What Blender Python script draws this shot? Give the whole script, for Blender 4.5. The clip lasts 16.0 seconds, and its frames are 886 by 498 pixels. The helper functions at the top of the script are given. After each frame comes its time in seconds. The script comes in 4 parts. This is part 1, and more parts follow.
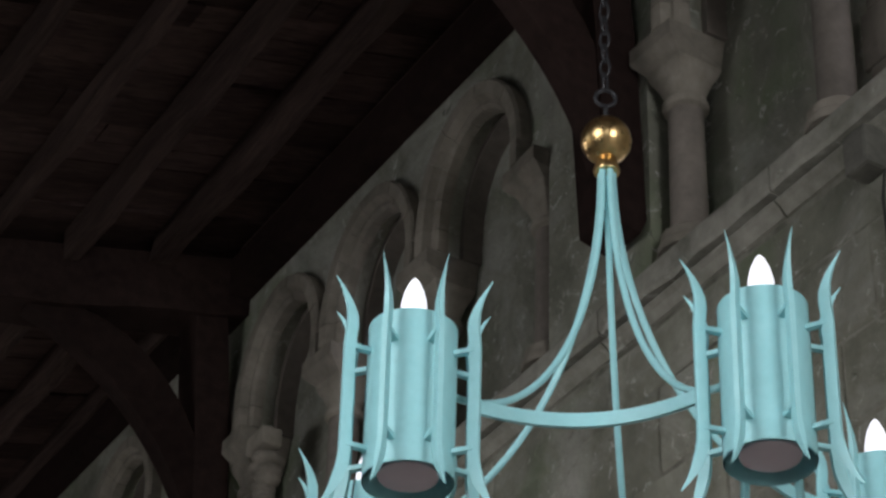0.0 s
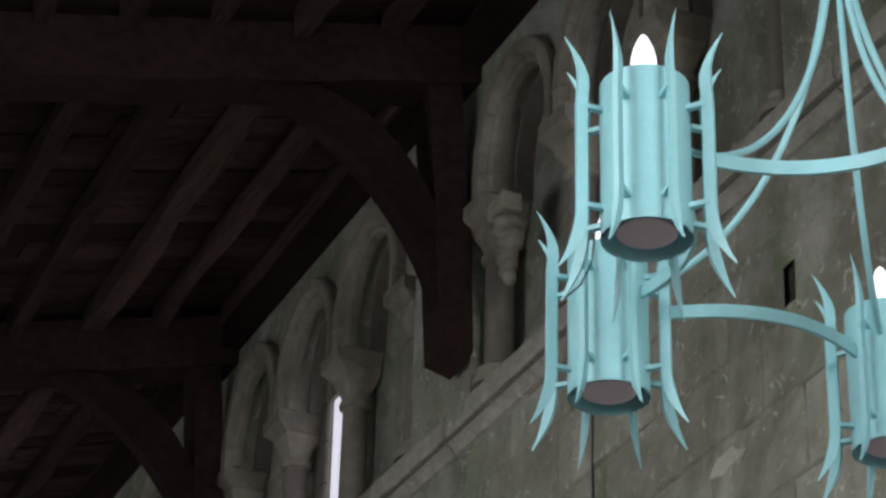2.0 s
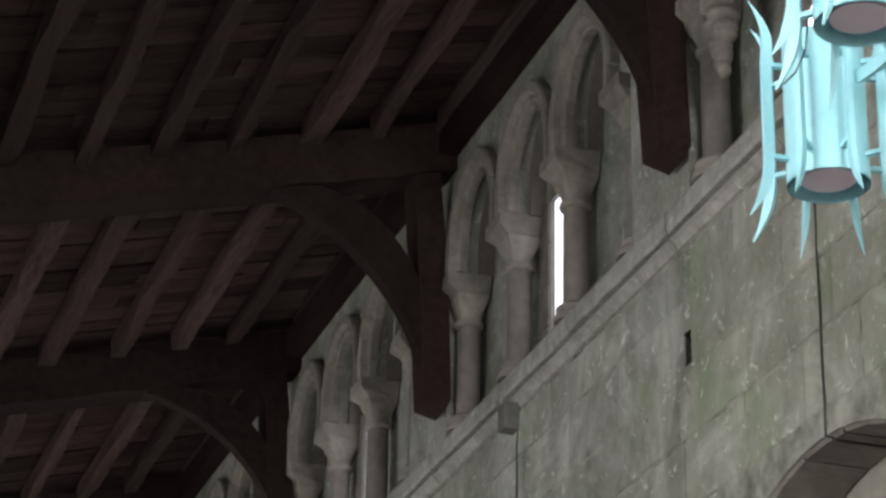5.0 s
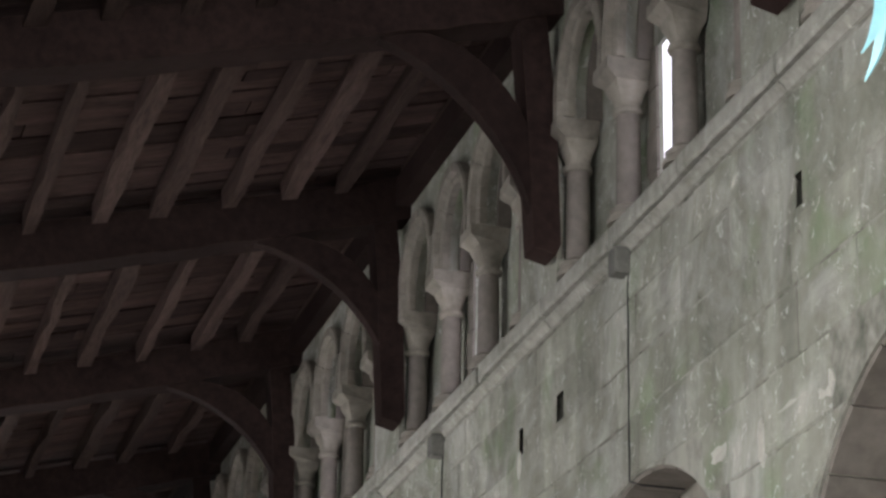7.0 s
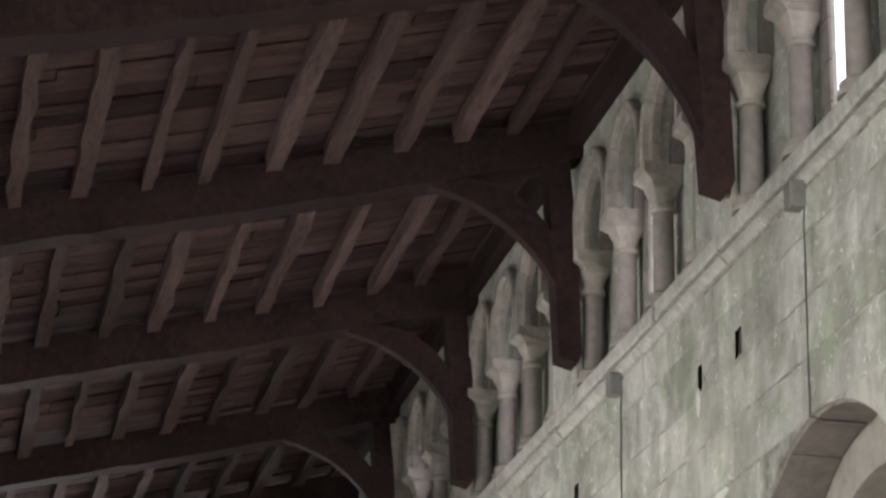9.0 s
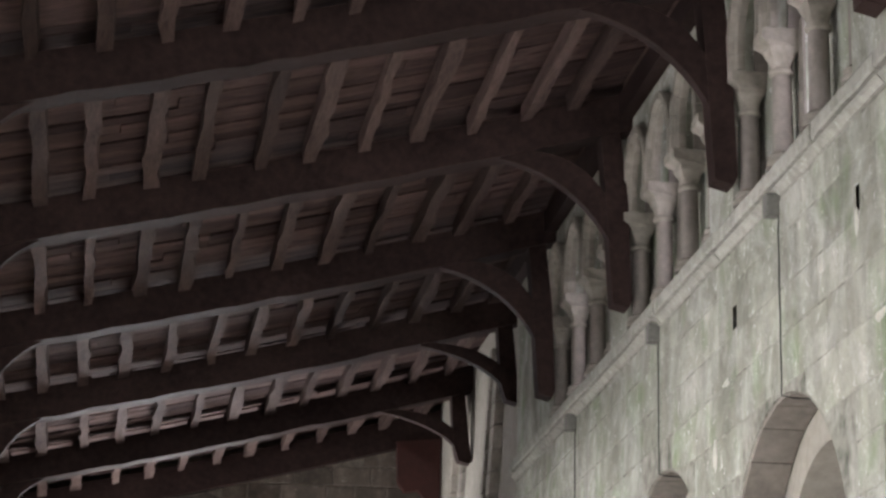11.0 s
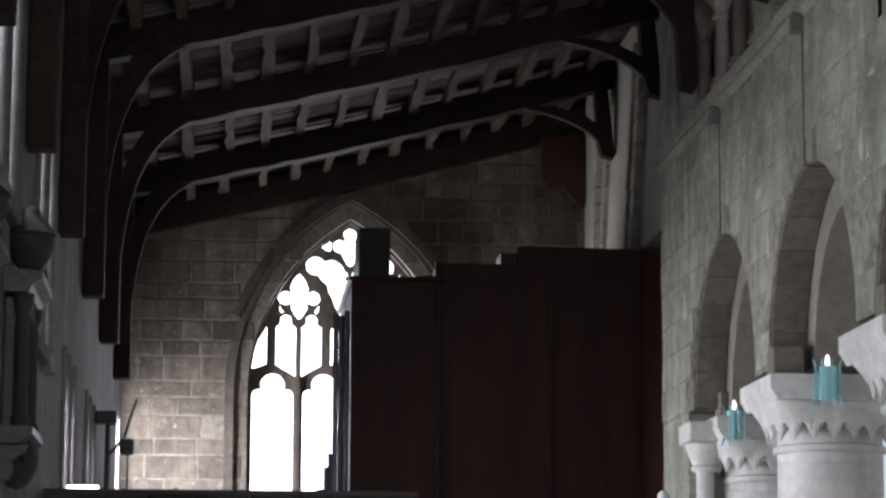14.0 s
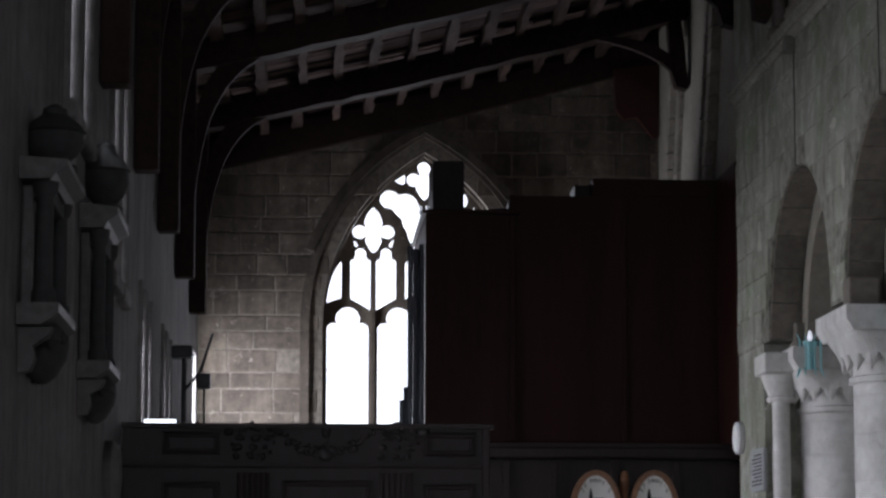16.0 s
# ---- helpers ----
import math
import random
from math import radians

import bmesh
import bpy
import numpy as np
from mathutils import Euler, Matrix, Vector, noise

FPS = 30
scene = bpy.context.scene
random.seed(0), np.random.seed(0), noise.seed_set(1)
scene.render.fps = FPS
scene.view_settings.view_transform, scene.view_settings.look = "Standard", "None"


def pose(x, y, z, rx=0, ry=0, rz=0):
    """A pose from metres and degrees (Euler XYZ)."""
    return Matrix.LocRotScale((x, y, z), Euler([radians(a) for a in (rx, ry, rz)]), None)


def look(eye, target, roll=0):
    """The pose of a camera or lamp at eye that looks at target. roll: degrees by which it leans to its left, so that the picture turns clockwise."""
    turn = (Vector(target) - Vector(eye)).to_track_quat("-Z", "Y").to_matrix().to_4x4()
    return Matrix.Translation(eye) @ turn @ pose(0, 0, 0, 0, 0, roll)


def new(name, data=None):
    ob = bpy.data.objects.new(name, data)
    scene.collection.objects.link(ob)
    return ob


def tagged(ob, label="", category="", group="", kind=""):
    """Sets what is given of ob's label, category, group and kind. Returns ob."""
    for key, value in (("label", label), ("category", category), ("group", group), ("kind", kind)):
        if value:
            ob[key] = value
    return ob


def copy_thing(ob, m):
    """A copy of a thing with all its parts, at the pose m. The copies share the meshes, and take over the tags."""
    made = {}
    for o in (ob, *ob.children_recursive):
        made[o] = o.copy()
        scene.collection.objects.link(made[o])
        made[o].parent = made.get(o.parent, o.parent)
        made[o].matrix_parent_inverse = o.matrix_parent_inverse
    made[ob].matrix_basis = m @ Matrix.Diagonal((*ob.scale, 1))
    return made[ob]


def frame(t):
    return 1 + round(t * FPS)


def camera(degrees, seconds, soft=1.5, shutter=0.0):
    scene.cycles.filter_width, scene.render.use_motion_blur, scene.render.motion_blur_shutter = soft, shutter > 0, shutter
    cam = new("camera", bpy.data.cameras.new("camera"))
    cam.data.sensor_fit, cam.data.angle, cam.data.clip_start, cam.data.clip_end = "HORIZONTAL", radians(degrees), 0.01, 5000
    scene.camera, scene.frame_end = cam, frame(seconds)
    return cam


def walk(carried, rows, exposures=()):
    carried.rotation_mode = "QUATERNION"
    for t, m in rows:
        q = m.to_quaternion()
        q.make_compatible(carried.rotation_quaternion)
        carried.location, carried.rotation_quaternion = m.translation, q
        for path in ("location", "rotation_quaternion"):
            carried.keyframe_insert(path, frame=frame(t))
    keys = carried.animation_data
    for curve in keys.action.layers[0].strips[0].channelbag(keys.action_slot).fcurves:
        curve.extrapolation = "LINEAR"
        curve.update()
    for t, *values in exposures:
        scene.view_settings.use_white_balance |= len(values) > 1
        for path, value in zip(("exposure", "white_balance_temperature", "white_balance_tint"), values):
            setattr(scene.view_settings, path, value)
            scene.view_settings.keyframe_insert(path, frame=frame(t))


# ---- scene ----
# camera: stands in the aisle and turns from the chandelier down to the far end
cam = camera(19.59, 16.0, soft=2.7)
EYE = (0.0, 0.0, 1.6)
# seconds, the camera's three turns, and its sway to the right in millimetres
TURNS = [
    (0.0, 124.806, -1.395, -30.629, -5.8), (0.5, 122.886, -1.410, -28.604, -3.7), (1.0, 121.403, -1.466, -27.291, -1.8),
    (1.5, 120.421, -1.303, -25.671, -0.8), (2.0, 119.343, -1.292, -24.326, -0.1), (2.5, 117.846, -1.220, -23.122, 3.3),
    (3.0, 116.753, -1.078, -22.129, 5.4), (3.2, 116.368, -1.080, -21.824, 5.4), (5.3, 114.327, -0.982, -18.135, 3.5),
    (5.5, 113.896, -0.991, -17.762, 3.3), (6.0, 112.652, -1.118, -16.967, 2.8), (6.5, 111.743, -1.165, -16.532, 2.3),
    (7.0, 111.317, -1.027, -16.086, 1.9), (7.5, 110.808, -0.904, -15.086, 1.4), (8.0, 110.140, -0.869, -13.914, 0.9),
    (8.5, 109.949, -1.016, -12.804, 0.5), (9.0, 109.918, -1.026, -11.944, -0.0), (9.5, 109.044, -0.990, -10.907, -0.0),
    (9.7, 108.485, -0.968, -10.456, -0.0), (11.8, 104.448, -0.680, -7.227, -0.0), (12.0, 103.971, -0.609, -6.968, -0.0),
    (12.5, 103.073, -0.571, -6.367, -0.0), (13.0, 101.789, -0.530, -5.653, -0.0), (13.5, 100.338, -0.400, -5.107, -0.0),
    (14.0, 99.187, -0.248, -4.867, -0.0), (14.5, 98.464, -0.228, -4.836, -0.0), (15.0, 97.849, -0.063, -4.603, -0.0),
    (15.5, 97.703, -0.045, -3.986, -0.0), (16.0, 97.684, -0.068, -3.171, -0.0)]
EXPOSURES = [(0.0, -0.38, 6350, 9), (3.2, 0.17, 6300, 10), (5.3, 0.82, 6300, 10), (7.0, 1.12, 6300, 11), (8.5, 1.52, 6350, 12), (9.5, 1.83, 6400, 13), (12.0, 1.84, 6300, 13), (13.0, 1.58, 6200, 13),
             (13.5, 1.03, 6150, 13), (14.0, 0.38, 6000, 13), (14.5, -0.06, 5900, 13), (15.0, -0.35, 5900, 13), (16.0, -0.65, 5900, 13)]
walk(cam, [(t, pose(0.001 * sway * math.cos(radians(rz)), 0.001 * sway * math.sin(radians(rz)), EYE[2], rx, ry, rz)) for t, rx, ry, rz, sway in TURNS], EXPOSURES)

# ---- light: an overcast day through the windows ----
world = bpy.data.worlds.new("overcast_sky")
scene.world = world
world.use_nodes = True
wn = world.node_tree
sky = wn.nodes.new("ShaderNodeTexSky")
sky.sky_type, sky.sun_disc, sky.sun_elevation, sky.sun_rotation = "NISHITA", False, radians(40), radians(-70)
wn.links.new(sky.outputs[0], wn.nodes["Background"].inputs[0])
wn.nodes["Background"].inputs[1].default_value = 0.12
sun = new("sun", bpy.data.lights.new("sun", "SUN"))
sun.data.energy, sun.data.angle, sun.data.color = 0.8, radians(12), (1.0, 0.96, 0.9)
sun.matrix_world = look((-10, -4, 14), (0, 0, 2))


def window_light(at, to, w, h, power, color=(0.98, 0.97, 0.97), spread=180):
    lamp = bpy.data.lights.new("window_daylight", "AREA")
    lamp.spread = radians(spread)                       # deep reveals narrow the light
    lamp.shape, lamp.size, lamp.size_y, lamp.energy, lamp.color = "RECTANGLE", w, h, power, color
    ob = new("window_daylight", lamp)
    ob.matrix_world = look(at, to)
    return ob


# aisle windows: centre y, width, sill, head, daylight
LEFT_WINDOWS = [(-2.6, 1.6, 2.2, 5.4, 60), (1.4, 1.6, 2.6, 5.4, 105), (4.6, 1.5, 2.8, 5.4, 10), (7.5, 1.6, 3.0, 5.5, 145)]
for yc, s, h, power in ((12.85, 3.95, 5.4, 30), (15.8, 3.5, 4.9, 30), (18.75, 2.3, 3.7, 115), (21.7, 2.3, 3.7, 95)):
    LEFT_WINDOWS += [(yc - 0.38, 0.52, s, h, power), (yc + 0.38, 0.52, s, h, power)]
LEFT_WINDOWS += [(27.6, 0.7, 2.3, 4.2, 170), (14.3, 1.1, 0.1, 2.1, 125)]       # a low window by the end wall; an added unseen doorway lights the piers
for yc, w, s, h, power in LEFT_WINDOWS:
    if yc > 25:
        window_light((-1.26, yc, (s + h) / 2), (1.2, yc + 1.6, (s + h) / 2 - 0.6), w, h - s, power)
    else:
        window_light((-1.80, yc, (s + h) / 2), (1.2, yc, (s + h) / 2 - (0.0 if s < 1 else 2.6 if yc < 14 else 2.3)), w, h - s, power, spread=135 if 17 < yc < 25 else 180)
# unseen window light added behind the viewer to brighten the chandelier
window_light((1.3, -6.95, 4.3), (1.6, 2.6, 3.2), 2.6, 3.4, 440)
window_light((1.37, 28.55, 4.4), (1.37, 20, 5.4), 1.9, 3.0, 75)
# unseen panels added to light the nave; its wall has no openings
window_light((11.6, 9.0, 4.2), (6.0, 9.0, 2.0), 9.0, 2.4, 150)
window_light((11.6, 19.5, 4.2), (6.0, 19.5, 2.0), 6.0, 2.4, 110)


# ---- materials ----
def material(name, base, dark, rough=0.8, metal=0.0, coarse=1.2, fine=14.0, bump=0.3, speck=None, contrast=0.35, per_piece=0.0, stretch=(1, 1, 1), depth=0.02, chips=None, streaks=0.0, spec=0.25, wash=None):
    m = bpy.data.materials.new(name)
    m.use_nodes = True
    t = m.node_tree
    n, l = t.nodes, t.links
    bsdf = n["Principled BSDF"]
    bsdf.inputs["Metallic"].default_value = metal
    bsdf.inputs["Specular IOR Level"].default_value = spec
    co = n.new("ShaderNodeTexCoord")
    mp = n.new("ShaderNodeMapping")
    mp.inputs["Scale"].default_value = stretch
    geo = n.new("ShaderNodeNewGeometry")
    l.new(geo.outputs["Position"], mp.inputs["Vector"])
    big, small = n.new("ShaderNodeTexNoise"), n.new("ShaderNodeTexNoise")
    for tex, s, d in ((big, coarse, 5.0), (small, fine, 8.0)):
        tex.inputs["Scale"].default_value, tex.inputs["Detail"].default_value, tex.inputs["Roughness"].default_value = s, d, 0.62
        l.new(mp.outputs[0], tex.inputs["Vector"])
    add = n.new("ShaderNodeMath")
    add.operation = "MULTIPLY_ADD"
    add.inputs[1].default_value = 0.6
    l.new(small.outputs[0], add.inputs[0])
    half = n.new("ShaderNodeMath")
    half.operation = "MULTIPLY"
    half.inputs[1].default_value = 0.55
    l.new(big.outputs[0], half.inputs[0])
    l.new(half.outputs[0], add.inputs[2])
    ramp = n.new("ShaderNodeValToRGB")
    ramp.color_ramp.elements[0].position, ramp.color_ramp.elements[0].color = 0.5 - contrast / 2, (*dark, 1)
    ramp.color_ramp.elements[1].position, ramp.color_ramp.elements[1].color = 0.62 + contrast / 3, (*base, 1)
    l.new(add.outputs[0], ramp.inputs[0])
    colour = ramp.outputs[0]
    if speck:
        vor = n.new("ShaderNodeTexNoise")
        vor.inputs["Scale"].default_value, vor.inputs["Detail"].default_value = coarse * 2.3, 6.0
        off = n.new("ShaderNodeVectorMath")
        off.inputs[1].default_value = (7.3, 2.1, 4.4)
        l.new(mp.outputs[0], off.inputs[0])
        l.new(off.outputs[0], vor.inputs["Vector"])
        cut = n.new("ShaderNodeMapRange")
        cut.inputs["From Min"].default_value, cut.inputs["From Max"].default_value = 0.55, 0.72
        l.new(vor.outputs[0], cut.inputs[0])
        mix = n.new("ShaderNodeMix")
        mix.data_type = "RGBA"
        mix.inputs[7].default_value = (*speck, 1)
        l.new(cut.outputs[0], mix.inputs[0])
        l.new(colour, mix.inputs[6])
        colour = mix.outputs[2]
    if chips:
        tex = n.new("ShaderNodeTexNoise")
        tex.inputs["Scale"].default_value, tex.inputs["Detail"].default_value, tex.inputs["Roughness"].default_value, tex.inputs["Distortion"].default_value = 11.0, 7.0, 0.7, 0.8
        l.new(geo.outputs["Position"], tex.inputs["Vector"])
        cut = n.new("ShaderNodeMapRange")
        cut.inputs["From Min"].default_value, cut.inputs["From Max"].default_value = 0.60, 0.70
        l.new(tex.outputs[0], cut.inputs[0])
        mix = n.new("ShaderNodeMix")
        mix.data_type = "RGBA"
        mix.inputs[7].default_value = (*chips, 1)
        l.new(cut.outputs[0], mix.inputs[0])
        l.new(colour, mix.inputs[6])
        colour = mix.outputs[2]
    if wash:                                            # thin old limewash in drifts, small white flecks, dark pits
        pit = tuple(0.2 * v for v in base)
        for tone, scale, detail, warp, low, high, most in ((wash, 1.5, 9.0, 1.2, 0.47, 0.70, 0.6), (wash, 16.0, 6.0, 0.9, 0.60, 0.66, 0.85), (pit, 9.0, 9.0, 1.6, 0.64, 0.72, 0.75)):
            tex = n.new("ShaderNodeTexNoise")
            tex.inputs["Scale"].default_value, tex.inputs["Detail"].default_value, tex.inputs["Roughness"].default_value, tex.inputs["Distortion"].default_value = scale, detail, 0.68, warp
            l.new(geo.outputs["Position"], tex.inputs["Vector"])
            cut = n.new("ShaderNodeMapRange")
            cut.inputs["From Min"].default_value, cut.inputs["From Max"].default_value, cut.inputs["To Max"].default_value = low, high, most
            l.new(tex.outputs[0], cut.inputs[0])
            mix = n.new("ShaderNodeMix")
            mix.data_type = "RGBA"
            mix.inputs[7].default_value = (*tone, 1)
            l.new(cut.outputs[0], mix.inputs[0])
            l.new(colour, mix.inputs[6])
            colour = mix.outputs[2]
    if streaks:
        mp2 = n.new("ShaderNodeMapping")
        mp2.inputs["Scale"].default_value = (3.5, 3.5, 0.45)
        l.new(geo.outputs["Position"], mp2.inputs["Vector"])
        tex = n.new("ShaderNodeTexNoise")
        tex.inputs["Scale"].default_value, tex.inputs["Detail"].default_value = 1.6, 6.0
        l.new(mp2.outputs[0], tex.inputs["Vector"])
        rng = n.new("ShaderNodeMapRange")
        rng.inputs["From Min"].default_value, rng.inputs["From Max"].default_value = 0.35, 0.7
        rng.inputs["To Min"].default_value, rng.inputs["To Max"].default_value = 1 - streaks, 1 + streaks
        l.new(tex.outputs[0], rng.inputs[0])
        hsv = n.new("ShaderNodeHueSaturation")
        l.new(rng.outputs[0], hsv.inputs["Value"])
        l.new(colour, hsv.inputs["Color"])
        colour = hsv.outputs[0]
    if per_piece:
        info = n.new("ShaderNodeObjectInfo")
        isl = n.new("ShaderNodeMath")
        isl.operation = "ADD"
        l.new(info.outputs["Random"], isl.inputs[0])
        l.new(geo.outputs["Random Per Island"], isl.inputs[1])
        rng = n.new("ShaderNodeMapRange")
        rng.inputs["From Min"].default_value, rng.inputs["From Max"].default_value = 0.45, 1.55
        rng.inputs["To Min"].default_value, rng.inputs["To Max"].default_value = 1 - per_piece, 1 + per_piece
        l.new(isl.outputs[0], rng.inputs[0])
        hsv = n.new("ShaderNodeHueSaturation")
        l.new(rng.outputs[0], hsv.inputs["Value"])
        l.new(colour, hsv.inputs["Color"])
        colour = hsv.outputs[0]
    l.new(colour, bsdf.inputs["Base Color"])
    rr = n.new("ShaderNodeMapRange")
    rr.inputs["To Min"].default_value, rr.inputs["To Max"].default_value = max(0.05, rough - 0.12), min(1, rough + 0.12)
    l.new(small.outputs[0], rr.inputs[0])
    l.new(rr.outputs[0], bsdf.inputs["Roughness"])
    if bump:
        b = n.new("ShaderNodeBump")
        b.inputs["Strength"].default_value, b.inputs["Distance"].default_value = bump, depth
        l.new(add.outputs[0], b.inputs["Height"])
        l.new(b.outputs[0], bsdf.inputs["Normal"])
    return m


def glow(name, color, strength):
    m = bpy.data.materials.new(name)
    m.use_nodes = True
    b = m.node_tree.nodes["Principled BSDF"]
    b.inputs["Base Color"].default_value = (*color, 1)
    b.inputs["Emission Color"].default_value = (*color, 1)
    b.inputs["Emission Strength"].default_value = strength
    return m


STONE = material("aisle_stone", (0.335, 0.33, 0.275), (0.14, 0.145, 0.11), 0.9, coarse=0.9, fine=7, bump=1.0, depth=0.055, speck=(0.20, 0.245, 0.15), per_piece=0.16, chips=(0.50, 0.49, 0.43), streaks=0.14, wash=(0.55, 0.54, 0.50))
MORTAR = material("mortar", (0.36, 0.35, 0.30), (0.08, 0.08, 0.06), 0.95, coarse=0.8, fine=9, bump=0.8, depth=0.03, contrast=0.16, streaks=0.10)
COURSE = material("worn_string_course_stone", (0.40, 0.385, 0.34), (0.15, 0.15, 0.12), 0.92, coarse=2.4, fine=16, bump=0.8, depth=0.02, chips=(0.52, 0.51, 0.46), per_piece=0.12)
PATCH = material("pale_repair_mortar", (0.58, 0.56, 0.50), (0.36, 0.35, 0.30), 0.95, coarse=4, fine=30, bump=0.6)
CARVED = material("carved_stone", (0.34, 0.305, 0.26), (0.15, 0.138, 0.112), 0.88, coarse=2.6, fine=16, bump=0.8, per_piece=0.16, streaks=0.12)
SHAFT = material("brown_shaft_stone", (0.235, 0.205, 0.18), (0.12, 0.108, 0.092), 0.8, coarse=2.2, fine=18, bump=0.3, per_piece=0.18, streaks=0.12)
LIMEWASH = material("limewashed_pier_stone", (0.72, 0.71, 0.69), (0.46, 0.45, 0.43), 0.85, coarse=1.6, fine=12, bump=0.35, speck=(0.58, 0.56, 0.54), chips=(0.48, 0.465, 0.44), streaks=0.08)
SOFFIT = material("grey_brown_sandstone", (0.225, 0.20, 0.17), (0.105, 0.095, 0.08), 0.9, coarse=1.5, fine=12, bump=0.4, per_piece=0.12)
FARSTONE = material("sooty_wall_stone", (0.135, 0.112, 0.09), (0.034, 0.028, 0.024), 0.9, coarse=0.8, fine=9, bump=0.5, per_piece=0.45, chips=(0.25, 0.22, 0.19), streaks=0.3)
LEFTSTONE = material("grey_wall_stone", (0.19, 0.18, 0.178), (0.06, 0.056, 0.055), 0.9, coarse=1.0, fine=10, bump=0.5, per_piece=0.15, streaks=0.2)
FARMORTAR = material("old_mortar", (0.24, 0.21, 0.175), (0.04, 0.035, 0.03), 0.95, coarse=1.0, fine=16, bump=0.4)
PALE = material("pale_dressed_stone", (0.32, 0.295, 0.25), (0.17, 0.155, 0.13), 0.9, coarse=1.2, fine=12, bump=0.35)
OAK = material("dark_roof_oak", (0.042, 0.0265, 0.0235), (0.012, 0.0075, 0.007), 0.7, coarse=2.0, fine=18, bump=0.5, stretch=(1, 1, 1), per_piece=0.2, spec=0.05)
RAFTER = material("weathered_rafter_oak", (0.115, 0.08, 0.07), (0.022, 0.014, 0.013), 0.8, coarse=3.0, fine=20, bump=0.5, stretch=(3, 0.35, 3), per_piece=0.35, spec=0.05)
BOARD = material("roof_boards", (0.09, 0.06, 0.054), (0.013, 0.0078, 0.0078), 0.85, coarse=2.0, fine=14, bump=0.4, stretch=(0.5, 4, 2), per_piece=0.6, spec=0.05)
PANEL = material("black_oak_panelling", (0.026, 0.019, 0.018), (0.008, 0.006, 0.0055), 0.38, coarse=3, fine=26, bump=0.2, stretch=(3, 3, 0.4), spec=0.16)
CARVEDOAK = material("dusty_carved_oak", (0.036, 0.031, 0.03), (0.012, 0.010, 0.010), 0.5, coarse=8, fine=40, bump=0.3)
PIPE = material("dull_pipe_metal", (0.12, 0.13, 0.15), (0.07, 0.075, 0.085), 0.4, metal=0.5, coarse=4, fine=30, bump=0.0)
NOTICE = material("grey_notice", (0.35, 0.35, 0.36), (0.28, 0.28, 0.29), 0.6, coarse=6, fine=40, bump=0.0)
REDPANEL = material("red_stained_wood", (0.065, 0.021, 0.017), (0.03, 0.010, 0.008), 0.6, coarse=2, fine=20, bump=0.2)
ORGAN = material("mahogany_organ_case", (0.046, 0.0165, 0.0135), (0.015, 0.0062, 0.0056), 0.5, coarse=1.6, fine=22, bump=0.15, stretch=(4, 4, 0.3), spec=0.12)
TURQ = material("turquoise_paint", (0.42, 0.78, 0.83), (0.33, 0.67, 0.71), 0.42, coarse=8, fine=60, bump=0.08, depth=0.002, spec=0.5)
GOLD = material("worn_gilding", (0.80, 0.56, 0.26), (0.42, 0.27, 0.12), 0.3, metal=1.0, coarse=22, fine=90, bump=0.1, depth=0.002)
IRON = material("black_iron", (0.05, 0.05, 0.055), (0.02, 0.02, 0.022), 0.5, metal=0.6, coarse=20, fine=80, bump=0.2, depth=0.003)
BOXGREY = material("grey_painted_metal", (0.17, 0.165, 0.145), (0.08, 0.08, 0.07), 0.6, coarse=8, fine=40, bump=0.1)
CABLE = material("grey_cable", (0.06, 0.06, 0.055), (0.03, 0.03, 0.03), 0.7, coarse=10, fine=60, bump=0.0)
MARBLE = material("grey_marble", (0.11, 0.105, 0.10), (0.035, 0.033, 0.032), 0.5, coarse=3, fine=20, bump=0.1)
BLACKMARBLE = material("black_marble", (0.05, 0.05, 0.05), (0.02, 0.02, 0.02), 0.7, coarse=3, fine=20, bump=0.1, spec=0.15)
FLOOR = material("worn_floor_slabs", (0.42, 0.39, 0.35), (0.26, 0.24, 0.215), 0.75, coarse=1.0, fine=12, bump=0.3)
PLASTER = material("pale_plaster", (0.62, 0.60, 0.56), (0.45, 0.43, 0.40), 0.92, coarse=0.7, fine=8, bump=0.2)
WHITE = material("white_plastic", (0.75, 0.75, 0.78), (0.6, 0.6, 0.63), 0.4, coarse=6, fine=40, bump=0.0, spec=0.5)
BOARDCARD = material("white_board", (0.84, 0.84, 0.83), (0.78, 0.78, 0.77), 0.6, coarse=6, fine=40, bump=0.0)
OAKFRAME = material("varnished_oak", (0.22, 0.10, 0.045), (0.10, 0.045, 0.02), 0.4, coarse=4, fine=30, bump=0.1, spec=0.5)
INK = material("black_ink", (0.02, 0.02, 0.02), (0.015, 0.015, 0.015), 0.6, bump=0.0)
LENS = material("frosted_lamp_glass", (0.74, 0.64, 0.72), (0.68, 0.58, 0.66), 0.35, coarse=10, fine=50, bump=0.0, spec=0.5)
BULB = glow("lit_candle_bulb", (0.95, 0.94, 1.0), 1.1)
SKYGLOW = glow("white_sky_beyond_glass", (0.97, 0.97, 1.0), 3.2)
STRIPGLOW = glow("lit_strip", (0.95, 0.97, 1.0), 4.0)
SLITGLOW = glow("daylight_in_slit_window", (0.93, 0.89, 1.0), 0.75)


# ---- builders ----
def part(name, bm, mat, parent=None, label="", smooth=False):
    me = bpy.data.meshes.new(name)
    bmesh.ops.recalc_face_normals(bm, faces=bm.faces)
    if smooth:
        for f in bm.faces:
            f.smooth = True
    bm.to_mesh(me)
    bm.free()
    me.materials.append(mat)
    ob = new(name, me)
    if smooth:
        me.set_sharp_from_angle(angle=radians(40))
    if parent:
        ob.parent = parent
    if label:
        ob["label"] = label
    return ob


